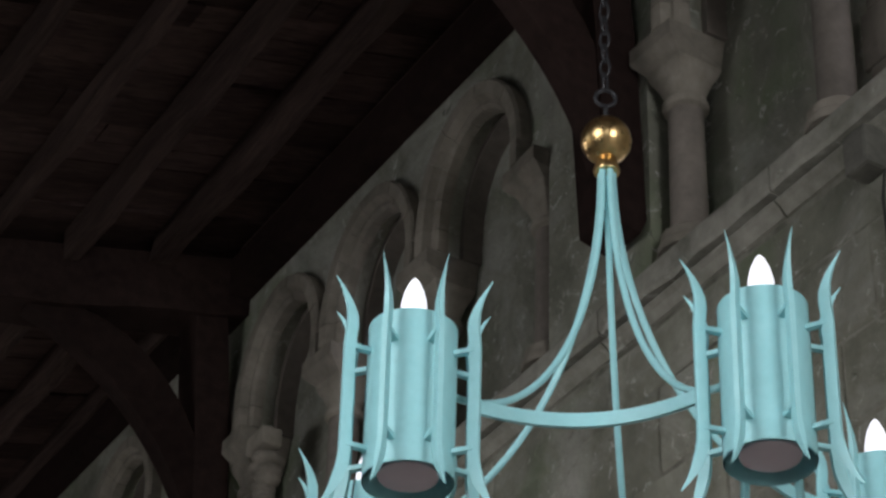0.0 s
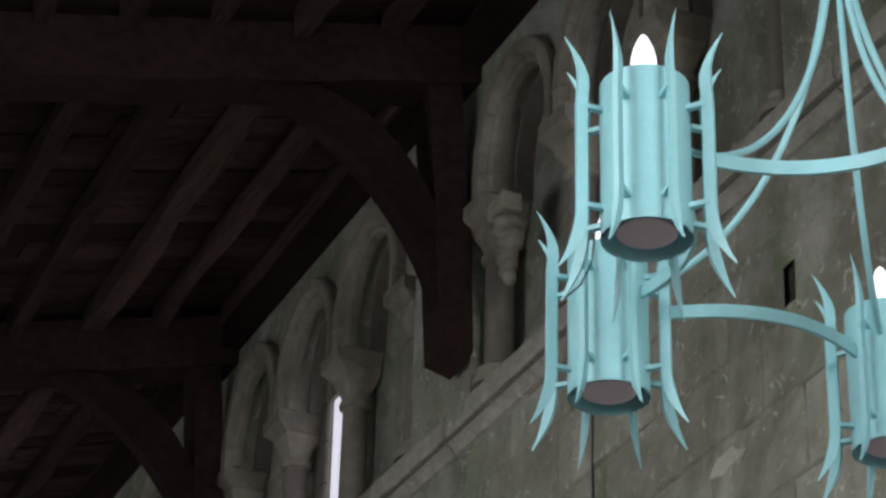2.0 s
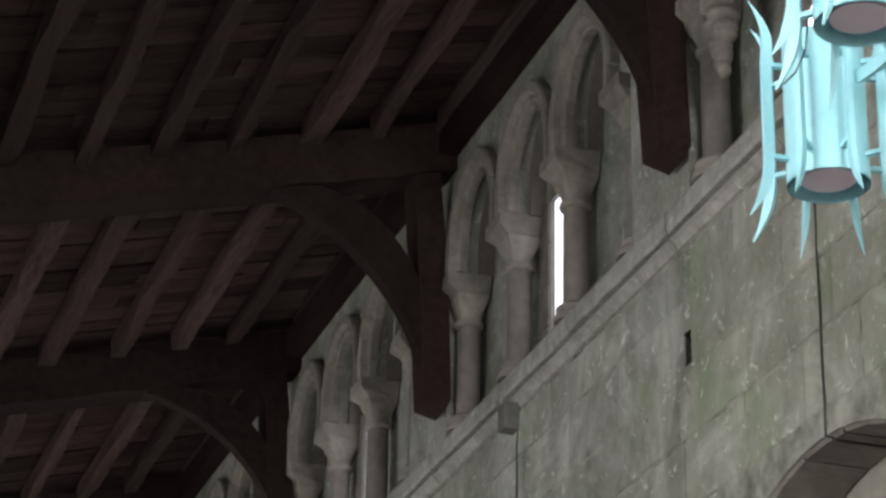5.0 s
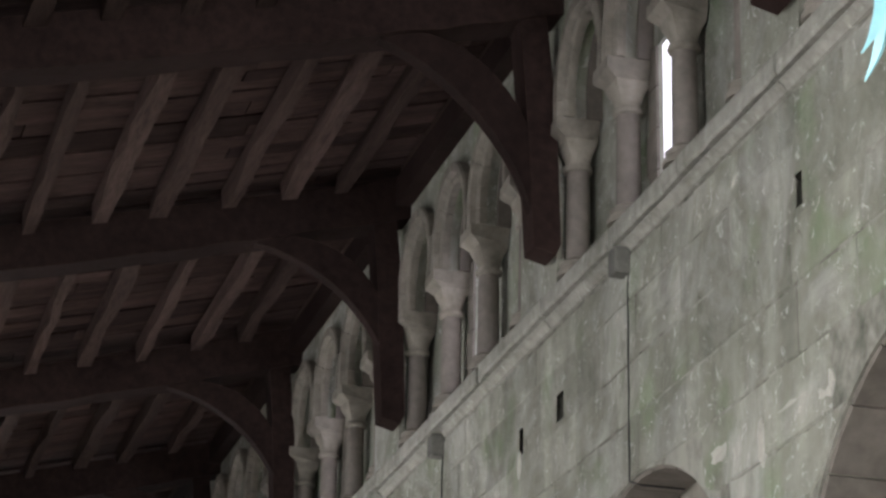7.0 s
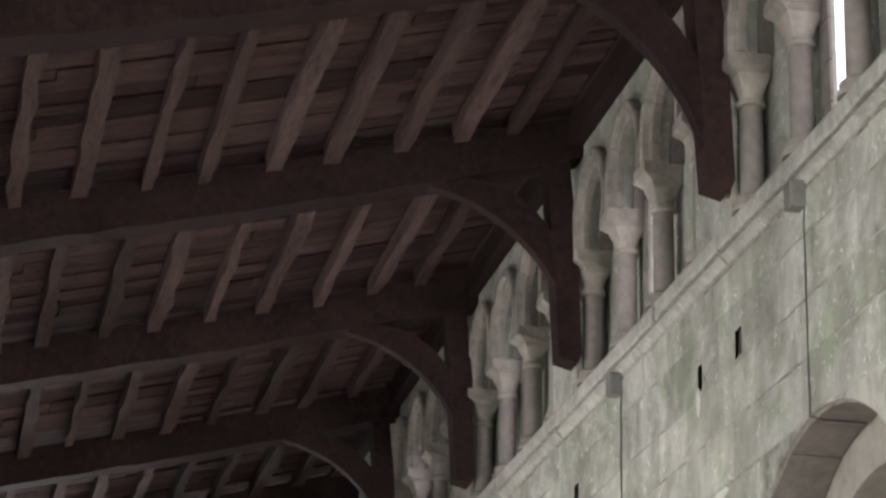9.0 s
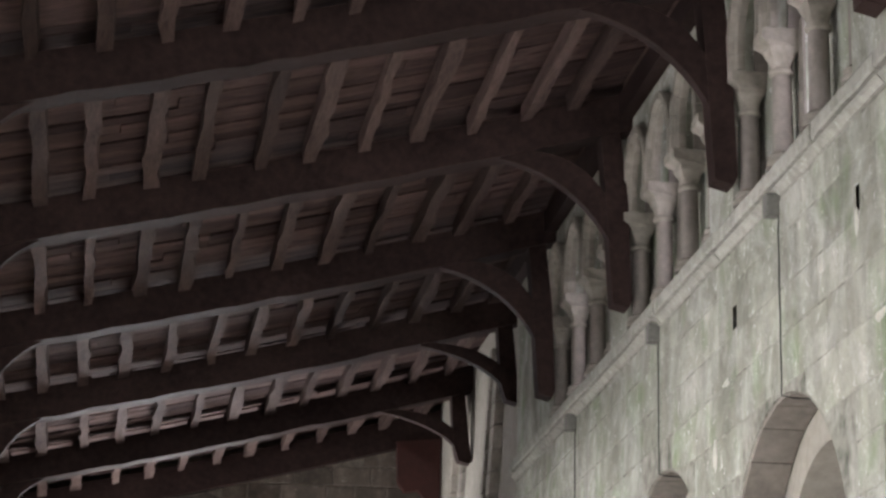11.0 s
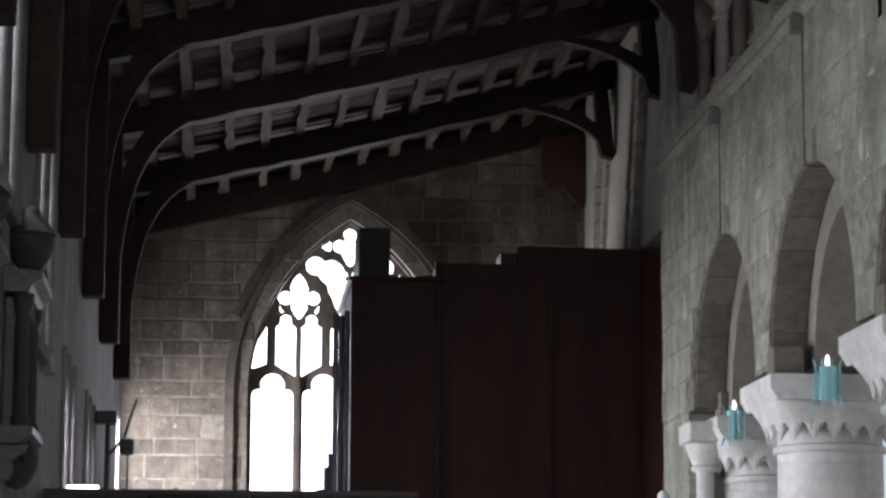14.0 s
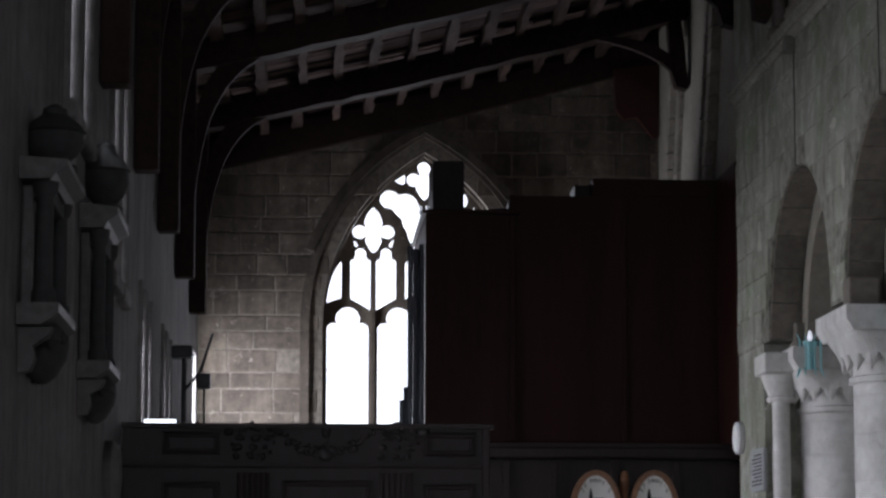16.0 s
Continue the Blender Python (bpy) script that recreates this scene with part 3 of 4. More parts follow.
def truss(y, right, length):
    t = thing("roof_truss", "dark oak roof beam with curved braces and wall posts", "roof beam", "roof beams", at=(0, y, 0))
    xs = [X_LEFT + (right - X_LEFT) * k / 30 for k in range(31)]
    part("tie_beam", band_xz([(x, soffit(x) - 0.045 + random.uniform(-0.009, 0.009)) for x in xs], [(x, soffit(x) + BEAM_H) for x in xs], -0.11, 0.11), OAK, t)
    foot = 6.25 if right < 3.85 else 6.86
    top = soffit(right - 0.14) + 0.03
    part("wall_post", extrude_xz([(right - 0.145, foot), (right - 0.03, foot - 0.03), (right - 0.004, foot + 0.03), (right - 0.03, 7.0), (right - 0.09, top), (right - 0.235, top), (right - 0.19, 7.0)], -0.085, 0.085), OAK, t)
    lift = soffit(right - 0.985) - 0.045 - foot - 0.03    # rise of the brace from the post's foot
    def curve(p0, p1, p2, p3):
        out = []
        for k in range(15):
            f = k / 14
            w = ((1 - f) ** 3, 3 * f * (1 - f) ** 2, 3 * f * f * (1 - f), f ** 3)
            out.append((right + sum(a * b[0] for a, b in zip(w, (p0, p1, p2, p3))), foot + 0.03 + sum(a * b[1] for a, b in zip(w, (p0, p1, p2, p3))) * lift))
        return out
    if 13 < y and right < 3.85:                           # the farther braces bend more fully
        low = curve((-0.96, 1.0), (-0.45, 0.91), (-0.07, 0.50), (-0.07, 0.02))
        high = curve((-0.93, 1.06), (-0.40, 1.14), (-0.06, 0.86), (-0.015, 0.10))
    else:
        low = curve((-0.965, 1.0), (-0.59, 0.89), (-0.14, 0.46), (-0.13, -0.02))
        high = curve((-0.95, 1.06), (-0.48, 1.14), (-0.12, 0.82), (-0.03, 0.08))
    part("brace", band_xz(low, high, -0.075, 0.015), OAK, t)
    right, foot, lift = 0.0, -0.03, 1.0                   # the same curve, now in plain metres, at the outer wall
    low = curve((0.05, soffit(0.05) - 0.045), (-0.60, 6.56), (-0.90, 6.15), (-0.975, 5.25))
    high = curve((-0.12, soffit(-0.12)), (-0.72, 6.66), (-1.04, 6.40), (-1.06, 5.25))
    part("brace", band_xz(low, high, -0.06, 0.02), OAK, t)
    part("wall_post", newbox(X_LEFT + 0.004, X_LEFT + 0.17, -0.10, 0.10, length, soffit(X_LEFT) + 0.02, bev=0.012), OAK, t)
    return t


for y in BEAMS:
    truss(y, WX if y < 21.5 else 4.02, 4.45)
tagged(part("wall_plate", newbox(WX - 0.10, WX - 0.003, -6.5, Y_END, 7.62, 7.80), OAK), "dark oak wall plate along the wall head", "roof beam", kind="structure")

RAFTER_X = [-0.79 + 0.378 * k for k in range(13)]
ends = BEAMS + [Y_FAR]
for a, b in zip(ends, ends[1:]):
    if b - a < 0.5:
        continue
    t = thing("roof_bay", "row of weathered oak rafters between two roof beams", "rafters", "roof bays", at=(0, a, 0))
    for x in RAFTER_X:
        x = x + random.uniform(-0.03, 0.03)
        w = random.uniform(0.034, 0.058)
        z = soffit(x) + 0.17 + random.uniform(-0.012, 0.012)
        bm = bmesh.new()
        n = 9
        rows = []
        for k in range(n + 1):
            yy = 0.11 + (b - a - 0.22) * k / n
            dx, dz, dw = random.uniform(-0.014, 0.014), random.uniform(-0.012, 0.012), random.uniform(0.78, 1.18)
            rows.append([bm.verts.new(p) for p in ((x + dx - w * dw, yy, z + dz), (x + dx + w * dw, yy, z + dz + 0.02), (x + w, yy, z + 0.15), (x - w, yy, z + 0.13))])
        for p, q in zip(rows, rows[1:]):
            for i in range(4):
                bm.faces.new((p[i], p[(i + 1) % 4], q[(i + 1) % 4], q[i]))
        bm.faces.new(rows[0]), bm.faces.new(rows[-1])
        part("rafter", bm, RAFTER, t)

bm = bmesh.new()
y = -6.5
while y < Y_FAR:
    w = random.uniform(0.13, 0.2)
    x = X_LEFT - 0.3
    while x < 4.9:
        ln = random.uniform(1.2, 2.4)
        x2 = min(x + ln, 4.9)
        d = random.uniform(0, 0.018)
        rows = [[bm.verts.new(p) for p in ((xx, y + 0.004, soffit(xx) + 0.315 + d), (xx, y + w - 0.004, soffit(xx) + 0.315 + d), (xx, y + w - 0.004, soffit(xx) + 0.36), (xx, y + 0.004, soffit(xx) + 0.36))] for xx in (x, x2 - 0.006)]
        for i in range(4):
            bm.faces.new((rows[0][i], rows[0][(i + 1) % 4], rows[1][(i + 1) % 4], rows[1][i]))
        bm.faces.new(rows[0]), bm.faces.new(list(reversed(rows[1])))
        x = x2
    y += w
tagged(part("ceiling", bm, BOARD), "dark boarded lean-to roof underside above the rafters", "ceiling", kind="structure")
tagged(part("roof_deck", extrude_xz([(-1.9, soffit(-1.9) + 0.37), (4.95, soffit(4.95) + 0.37), (4.95, soffit(4.95) + 0.45), (-1.9, soffit(-1.9) + 0.45)], -7, 29.3), BOARD), "plain timber roof deck", "roof", kind="structure")

# ---- left wall with its windows behind and beside the viewer ----
bm = bmesh.new()
edges = [-7.0]
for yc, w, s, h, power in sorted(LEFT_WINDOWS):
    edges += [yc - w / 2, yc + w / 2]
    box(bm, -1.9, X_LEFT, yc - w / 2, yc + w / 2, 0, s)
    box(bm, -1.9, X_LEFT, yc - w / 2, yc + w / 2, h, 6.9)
edges.append(29.3)
for a, b in zip(edges[0::2], edges[1::2]):
    box(bm, -1.9, X_LEFT, a, b, 0, 6.9)
tagged(part("wall_left", bm, LEFTSTONE), "tall grey stone outer wall of the aisle", "wall", kind="structure")
for yc, w, s, h, power in LEFT_WINDOWS[4:-2]:
    t = thing("aisle_window_frame", "grey stone jamb shafts of an aisle window", "window frame", "aisle window frames", kind="structure")
    for o in (-w / 2 - 0.02, w / 2 + 0.02):
        part("jamb_shaft", lathe([(0.04, s - 0.05), (0.04, h + 0.1)], 12, center=(X_LEFT - 0.01 - (0.14 if abs(o) < w / 2 else 0.0), yc + o, 0)), LEFTSTONE, t, smooth=True)
    part("sill", newbox(X_LEFT - 0.3, X_LEFT + 0.06, yc - w / 2 - 0.06, yc + w / 2 + 0.06, s - 0.09, s + 0.01, bev=0.02), LEFTSTONE, t)
# unseen closing wall behind the viewer, with the added window's opening
bm = bmesh.new()
for q in ((-1.9, 0.0, 0, 9), (2.6, 12.2, 0, 9), (0.0, 2.6, 0, 2.6), (0.0, 2.6, 6.0, 9)):
    box(bm, q[0], q[1], -7.3, -6.6, q[2], q[3])
tagged(part("wall_back", bm, PLASTER), "plain plastered wall", "wall", kind="structure")

# the nave beyond the arcade
tagged(part("wall_nave", newbox(11.7, 12.2, -7, 29.5, 0, 9), PLASTER), "plain plastered nave wall", "wall", kind="structure")
tagged(part("ceiling_nave", newbox(4.70, 12.2, -7, 29.5, 8.0, 8.2), PLASTER), "plain plastered nave ceiling", "ceiling", kind="structure")
# ---- far end wall with its traceried window ----
WC, WHALF, WSPRING, WSILL = 1.37, 1.14, 4.6, 2.2


def pointed(half, spring, rise, n=16):
    """Half-outline points of a pointed arch, from the left springing to the right one."""
    r = (half * half + rise * rise) / (2 * half)
    c = -half + r
    a1 = math.atan2(rise, -c)
    left = [(c + r * math.cos(math.pi + (a1 - math.pi) * k / n), r * math.sin(math.pi + (a1 - math.pi) * k / n)) for k in range(n + 1)]
    return [(x, spring + z) for x, z in left] + [(-x, spring + z) for x, z in reversed(left[:-1])]


def wall_xz(samples, top, y0, y1, bm=None):
    """A wall across the aisle whose lower edge follows samples of (x, z)."""
    bm = bm or bmesh.new()
    rows = [[bm.verts.new(p) for p in ((x, y0, z), (x, y0, top(x)), (x, y1, top(x)), (x, y1, z))] for x, z in samples]
    for a, b in zip(rows, rows[1:]):
        for i in range(4):
            if abs(a[0].co.x - b[0].co.x) < 1e-6 and i != 3:
                continue
            bm.faces.new((a[i], a[(i + 1) % 4], b[(i + 1) % 4], b[i]))
    bm.faces.new(rows[0]), bm.faces.new(rows[-1])
    return bm


RISE = 1.95
outline = pointed(WHALF, WSPRING, RISE)
samples = [(-1.9, 0), (WC - WHALF, 0.0), (WC - WHALF, WSPRING)] + [(WC + x, z) for x, z in outline] + [(WC + WHALF, WSPRING), (WC + WHALF, 0.0), (4.9, 0.0)]
bm = wall_xz(samples, lambda x: soffit(x) + 0.36, Y_FAR, Y_FAR + 0.6)
box(bm, WC - WHALF, WC + WHALF, Y_FAR + 0.05, Y_FAR + 0.6, 0, WSILL)
wall_far = tagged(part("wall_far", bm, FARMORTAR), "sooty coursed stone end wall of the aisle", "wall", kind="structure")
tagged(part("backdrop", newbox(-4, 7, 31.0, 31.05, -1, 10), SKYGLOW), "white overcast sky outside the window", "sky", kind="structure")


def ribbon(line, y0, y1, half, bm=None):
    """A stone bar of width 2*half that follows a line of (x, z)."""
    n = len(line)
    a, b = [], []
    for i, (x, z) in enumerate(line):
        p, q = line[max(i - 1, 0)], line[min(i + 1, n - 1)]
        d = Vector((q[0] - p[0], q[1] - p[1]))
        d = d.normalized() if d.length > 1e-6 else Vector((1, 0))
        a.append((x - d.y * half, z + d.x * half))
        b.append((x + d.y * half, z - d.x * half))
    return band_xz(a, b, y0, y1, bm)


win = thing("window_9", "tall pointed gothic window with stone tracery, white with daylight", "window", kind="structure")
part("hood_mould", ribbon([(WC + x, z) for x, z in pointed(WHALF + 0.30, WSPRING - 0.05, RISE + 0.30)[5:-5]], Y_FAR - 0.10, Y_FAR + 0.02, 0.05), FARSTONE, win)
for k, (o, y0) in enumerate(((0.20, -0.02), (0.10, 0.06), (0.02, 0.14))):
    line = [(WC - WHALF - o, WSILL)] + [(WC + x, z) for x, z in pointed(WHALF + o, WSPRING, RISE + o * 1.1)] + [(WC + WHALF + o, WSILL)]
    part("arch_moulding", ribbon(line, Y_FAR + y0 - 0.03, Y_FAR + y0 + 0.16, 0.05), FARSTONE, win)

L0, LW = WC - WHALF, 2 * WHALF / 4
TY0, TY1 = Y_FAR + 0.22, Y_FAR + 0.34


def light(c, half, bottom, spring, side, lobe, lift):
    """A light with a trefoil head; bottom gives its left and right foot."""
    left = [(-half, spring)] + [(-half + side - side * math.cos(math.radians(a)), spring + side * math.sin(math.radians(a))) for a in (25, 50, 75, 100)]
    left += [(-lobe * math.cos(math.radians(a)), spring + lift + lobe * math.sin(math.radians(a))) for a in (-22, -5, 10, 28, 46, 66)]
    right = [(-x, z) for x, z in reversed(left)]
    return [(c + x, z) for x, z in [(-half, bottom[0])] + left + [(0, spring + lift + lobe)] + right + [(half, bottom[1])]]


def foils(c, z, lobes, n=72):
    """The outline of several round lobes (dx, dz, r) together, seen from the point (c, z) between them."""
    out = []
    for k in range(n):
        a = 2 * math.pi * k / n
        ux, uz, far = math.cos(a), math.sin(a), 0.0
        for dx, dz, r in lobes:
            b = dx * ux + dz * uz
            h = r * r - (dx * dx + dz * dz - b * b)
            if h > 0 and b + math.sqrt(h) > far:
                far = b + math.sqrt(h)
        out.append((c + ux * far, z + uz * far))
    return out


def pierced(name, outline, holes, y0, y1, mat, parent):
    """A stone plate of one outline with openings cut through it."""
    cu = bpy.data.curves.new(name, "CURVE")
    cu.dimensions, cu.fill_mode, cu.extrude = "2D", "BOTH", (y1 - y0) / 2
    for line in [outline] + holes:
        sp = cu.splines.new("POLY")
        sp.points.add(len(line) - 1)
        for q, (x, z) in zip(sp.points, line):
            q.co = (x, z, 0, 1)
        sp.use_cyclic_u = True
    tmp = new(name, cu)
    me = bpy.data.meshes.new_from_object(tmp.evaluated_get(bpy.context.evaluated_depsgraph_get()))
    bpy.data.objects.remove(tmp)
    me.transform(pose(0, (y0 + y1) / 2, 0, 90, 0, 0))
    me.materials.clear()
    me.materials.append(mat)
    ob = new(name, me)
    ob.parent = parent
    return ob


holes = []
for k in range(4):
    holes.append(light(L0 + LW * (k + 0.5), LW / 2 - 0.052, (WSILL, WSILL), 4.57, 0.07, 0.135, 0.115))
for s in (-1, 1):
    m = WC + s * LW                                       # the mullion between two lights
    for q in (-1, 1):
        low, high = 4.78, 4.91
        holes.append(light(m + q * 0.144, 0.112, (high, low) if q < 0 else (low, high), 5.335, 0.032, 0.062, 0.095))
        holes.append([(m + q * 0.235, 5.60), (m + q * 0.20, 5.49), (m + q * 0.17, 5.52), (m + q * 0.205, 5.57)])
    holes.append([(WC + s * 0.93, 5.35), (WC + s * 0.93, 4.92), (WC + s * 1.10, 4.86), (WC + s * 1.085, 5.0), (WC + s * 1.02, 5.2)])
    holes.append([(WC + s * 0.10, 5.28), (WC + s * 0.10, 4.95), (WC + s * 0.21, 4.91), (WC + s * 0.21, 5.30), (WC + s * 0.16, 5.40)])
    holes.append(foils(m, 5.675, [(-0.155, 0.0, 0.082), (0.155, 0.0, 0.082), (0, 0, 0.075), (0, 0.11, 0.10), (0, 0.18, 0.075), (0, 0.235, 0.04), (0, 0.275, 0.012), (0, -0.10, 0.09), (0, -0.165, 0.06), (0, -0.21, 0.03), (0, -0.235, 0.01)]))
    holes.append(foils(WC + s * 0.20, 5.93, [(s * 0.185, 0.115, 0.112), (s * 0.01, 0.045, 0.145), (-s * 0.04, -0.02, 0.13), (-s * 0.06, -0.15, 0.105), (-s * 0.08, -0.28, 0.075), (-s * 0.105, -0.40, 0.045), (-s * 0.125, -0.48, 0.018), (s * 0.09, 0.05, 0.06)]))
    holes.append([(WC + s * 0.34, 6.26), (WC + s * 0.215, 6.34), (WC + s * 0.215, 6.225), (WC + s * 0.25, 6.215)])
    holes.append([(WC + s * 0.055, 5.89), (WC + s * 0.03, 6.0), (WC + s * 0.012, 5.89)])
holes.append(foils(WC, 6.275, [(-0.115, 0.0, 0.08), (0.115, 0.0, 0.08), (0, 0, 0.08), (0, 0.135, 0.075), (0, -0.09, 0.09), (0, -0.155, 0.06), (0, -0.20, 0.03), (0, -0.23, 0.01)]))
plate = [(WC - WHALF + 0.004, WSILL - 0.02)] + [(WC + x * 0.997, z - 0.004) for x, z in outline] + [(WC + WHALF - 0.004, WSILL - 0.02)]
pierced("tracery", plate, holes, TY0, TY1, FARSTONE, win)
# a thin fillet along the mullions in front of the plate
for k in (1, 2, 3):
    part("mullion_fillet", extrude_xz([(L0 + LW * k - 0.018, WSILL), (L0 + LW * k + 0.018, WSILL), (L0 + LW * k + 0.018, 4.74), (L0 + LW * k - 0.018, 4.74)], TY0 - 0.05, TY0 - 0.001), FARSTONE, win)
for k in range(4):
    for z in (2.6, 3.1, 3.62, 4.1):
        part("saddle_bar", newbox(L0 + LW * k + 0.04, L0 + LW * (k + 1) - 0.04, Y_FAR + 0.29, Y_FAR + 0.30, z, z + 0.008), IRON, win)

# the last stretch of side wall beyond the arcade, with its arch ribs
wall_east = thing("wall_right_far", "pale stone side wall with curved arch ribs beyond the arcade", "wall", kind="structure")
part("body", newbox(4.02, 4.7, Y_END, 29.3, 0, 7.98), PALE, wall_east)


def rib_stones(parent, y0, z0, y1, z1, half, out, n, mat):
    """An arch rib of n separate voussoirs that leans as it climbs."""
    for k in range(n):
        bm = bmesh.new()
        rows = []
        o = out + random.uniform(-0.006, 0.006)
        for f in ((k + 0.04) / n, (k + 0.96) / n):
            y, z = y0 + (y1 - y0) * f ** 1.7, z0 + (z1 - z0) * f
            rows.append([bm.verts.new(p) for p in ((4.02, y - half, z), (4.02 - o, y - half * 0.7, z), (4.02 - o, y + half * 0.7, z), (4.02, y + half, z))])
        a, b = rows
        for i in range(4):
            bm.faces.new((a[i], a[(i + 1) % 4], b[(i + 1) % 4], b[i]))
        bm.faces.new(a), bm.faces.new(list(reversed(b)))
        part("voussoir", bm, mat, parent)


random.seed(8)
rib_stones(wall_east, 25.3, 3.0, 23.9, 7.7, 0.16, 0.09, 22, CARVED)
rib_stones(wall_east, 25.75, 3.0, 24.6, 7.7, 0.10, 0.05, 24, SOFFIT)
rib_stones(wall_east, 28.1, 3.0, 26.9, 7.6, 0.14, 0.07, 26, CARVED)
rib_stones(wall_east, 27.6, 3.0, 26.3, 7.6, 0.14, 0.04, 24, SOFFIT)
tagged(part("spandrel_panel", extrude_xz([(3.50, 7.50), (3.52, 7.05), (3.60, 6.92), (3.75, 6.95), (3.95, 6.70), (4.0, 6.72), (4.0, 7.55)], Y_FAR - 0.16, Y_FAR - 0.06), REDPANEL), "reddish brown timber panel in the roof corner", "panel")
tagged(part("end_beam", band_xz([(x, soffit(x) - 0.09) for x in (-1.1, 0.2, 1.4, 2.6, 4.0)], [(x, soffit(x) + 0.25) for x in (-1.1, 0.2, 1.4, 2.6, 4.0)], Y_FAR - 0.14, Y_FAR - 0.003), OAK), "dark oak beam against the end wall", "roof beam", "roof beams")
# ---- timber screen ----
SY = 16.4
screen = thing("carved_screen", "black oak panelled screen with a carved frieze and fluted pilasters", "screen")
part("panelling", newbox(X_LEFT + 0.01, 1.20, SY + 0.02, SY + 0.08, 0, 2.66), PANEL, screen)
part("cornice", extrude_xz([(-1.14, 2.655), (1.235, 2.655), (1.235, 2.685), (-1.14, 2.685)], SY - 0.02, SY + 0.10), PANEL, screen)
part("frieze_rail", newbox(X_LEFT + 0.02, 1.215, SY - 0.015, SY + 0.02, 2.405, 2.425, bev=0.005), PANEL, screen)
part("corner_post", newbox(1.16, 1.205, SY - 0.02, SY + 0.09, 0, 2.655, bev=0.006), PANEL, screen)


def field(x0, x1, z0, z1):
    """A raised moulded frame round a sunk panel."""
    bm = bmesh.new()
    w = 0.022
    for a, b, c, d in ((x0, x1, z0, z0 + w), (x0, x1, z1 - w, z1), (x0, x0 + w, z0 + w, z1 - w), (x1 - w, x1, z0 + w, z1 - w)):
        box(bm, a, b, SY - 0.012, SY + 0.02, c, d, bev=0.009)
    for a, b, c, d in ((x0 - 0.02, x1 + 0.02, z1 + 0.004, z1 + 0.014), (x0 - 0.02, x1 + 0.02, z0 - 0.014, z0 - 0.004), (x0 - 0.02, x0 - 0.008, z0 - 0.003, z1 + 0.003), (x1 + 0.008, x1 + 0.02, z0 - 0.003, z1 + 0.003)):
        box(bm, a, b, SY + 0.004, SY + 0.02, c, d, bev=0.004)
    return bm


for x0, x1, z0, z1 in ((-0.86, -0.53, 2.50, 2.62), (0.80, 1.10, 2.49, 2.62), (-0.86, -0.53, 1.2, 2.30), (-0.10, 0.44, 1.2, 2.31), (0.80, 1.10, 1.2, 2.29)):
    part("panel_moulding", field(x0, x1, z0, z1), PANEL, screen)
for x0 in (-0.41, 0.50):
    pil = part("pilaster", newbox(x0, x0 + 0.22, SY - 0.012, SY + 0.02, 0.9, 2.40), PANEL, screen)
    for k in range(6):
        part("reed", lathe([(0.013, 0.95), (0.013, 2.37)], 8, center=(x0 + 0.02 + 0.036 * k, SY - 0.012, 0)), PANEL, pil, smooth=True)
# carved drops and swag of the frieze
random.seed(5)


def carving(name, pts):
    """A cluster of carved leaves and fruit: the first is its core, the others its pieces."""
    core = None
    for x, z, r in pts:
        bm = bmesh.new()
        m = Matrix.Translation((x, SY + 0.006, z)) @ Matrix.Diagonal((r * random.uniform(0.8, 1.5), 0.02 + r * 0.3, r * random.uniform(0.7, 1.2), 1)) @ Matrix.Rotation(random.uniform(0, 3), 4, "Y")
        bmesh.ops.create_icosphere(bm, subdivisions=2, radius=1.0, matrix=m)
        ob = part("carved_leaf" if core else name, bm, CARVEDOAK, core or screen, smooth=True)
        core = core or ob


for xc in (-0.31, 0.61):
    fruit = [(xc + dx + 0.012 * j, 2.475 + 0.058 * j, 0.021) for j in range(4) for dx in (-0.10, -0.005, 0.07)]
    leaves = [(xc + random.uniform(-0.13, 0.15), random.uniform(2.46, 2.66), random.uniform(0.008, 0.016)) for _ in range(16)]
    carving("carved_drop", [(xc, 2.67, 0.03)] + fruit + leaves + [(xc - 0.15, 2.63, 0.022), (xc + 0.17, 2.63, 0.03)])
pts = [(0.16, 2.50, 0.03), (0.16, 2.62, 0.035), (0.16, 2.65, 0.03), (0.16, 2.56, 0.015), (0.16, 2.485, 0.04)]
for k in range(64):
    f = random.uniform(-1, 1)
    pts.append((0.16 + 0.27 * f, 2.47 + 0.10 * f * f + random.uniform(0, 0.07), random.uniform(0.008, 0.022)))
carving("carved_swag", pts)
# glowing strip added in place of a brightness behind the screen
tagged(part("glow_strip", newbox(-1.0, -0.80, SY + 0.05, SY + 0.12, 2.687, 2.71, bev=0.005), STRIPGLOW), "small glowing white strip on top of the screen", "lamp")

# ---- panelled organ loft and organ ----
loft = thing("organ_loft", "dark oak panelled wall under the organ case", "panelling")
part("panelling", newbox(1.35, 4.0, 22.75, 22.85, 0, 2.86), PANEL, loft)
part("cornice", newbox(1.28, 4.015, 22.60, 23.2, 2.80, 2.90, bev=0.02), PANEL, loft)
for x0 in (1.40, 1.78, 2.20, 2.75, 3.3):
    part("stile", newbox(x0, x0 + 0.07, 22.72, 22.75, 0, 2.78, bev=0.006), PANEL, loft)
part("floor", newbox(1.0, 4.0, 22.9, 26.6, 2.82, 2.95), PANEL, loft)
part("back_support", newbox(1.0, 4.0, 26.45, 26.6, 0, 2.82), PANEL, loft)
organ = thing("organ_case", "tall dark mahogany organ case with plain panelled sides", "organ")
part("body", newbox(1.98, 4.01, 24.0, 26.5, 2.952, 5.36), ORGAN, organ)
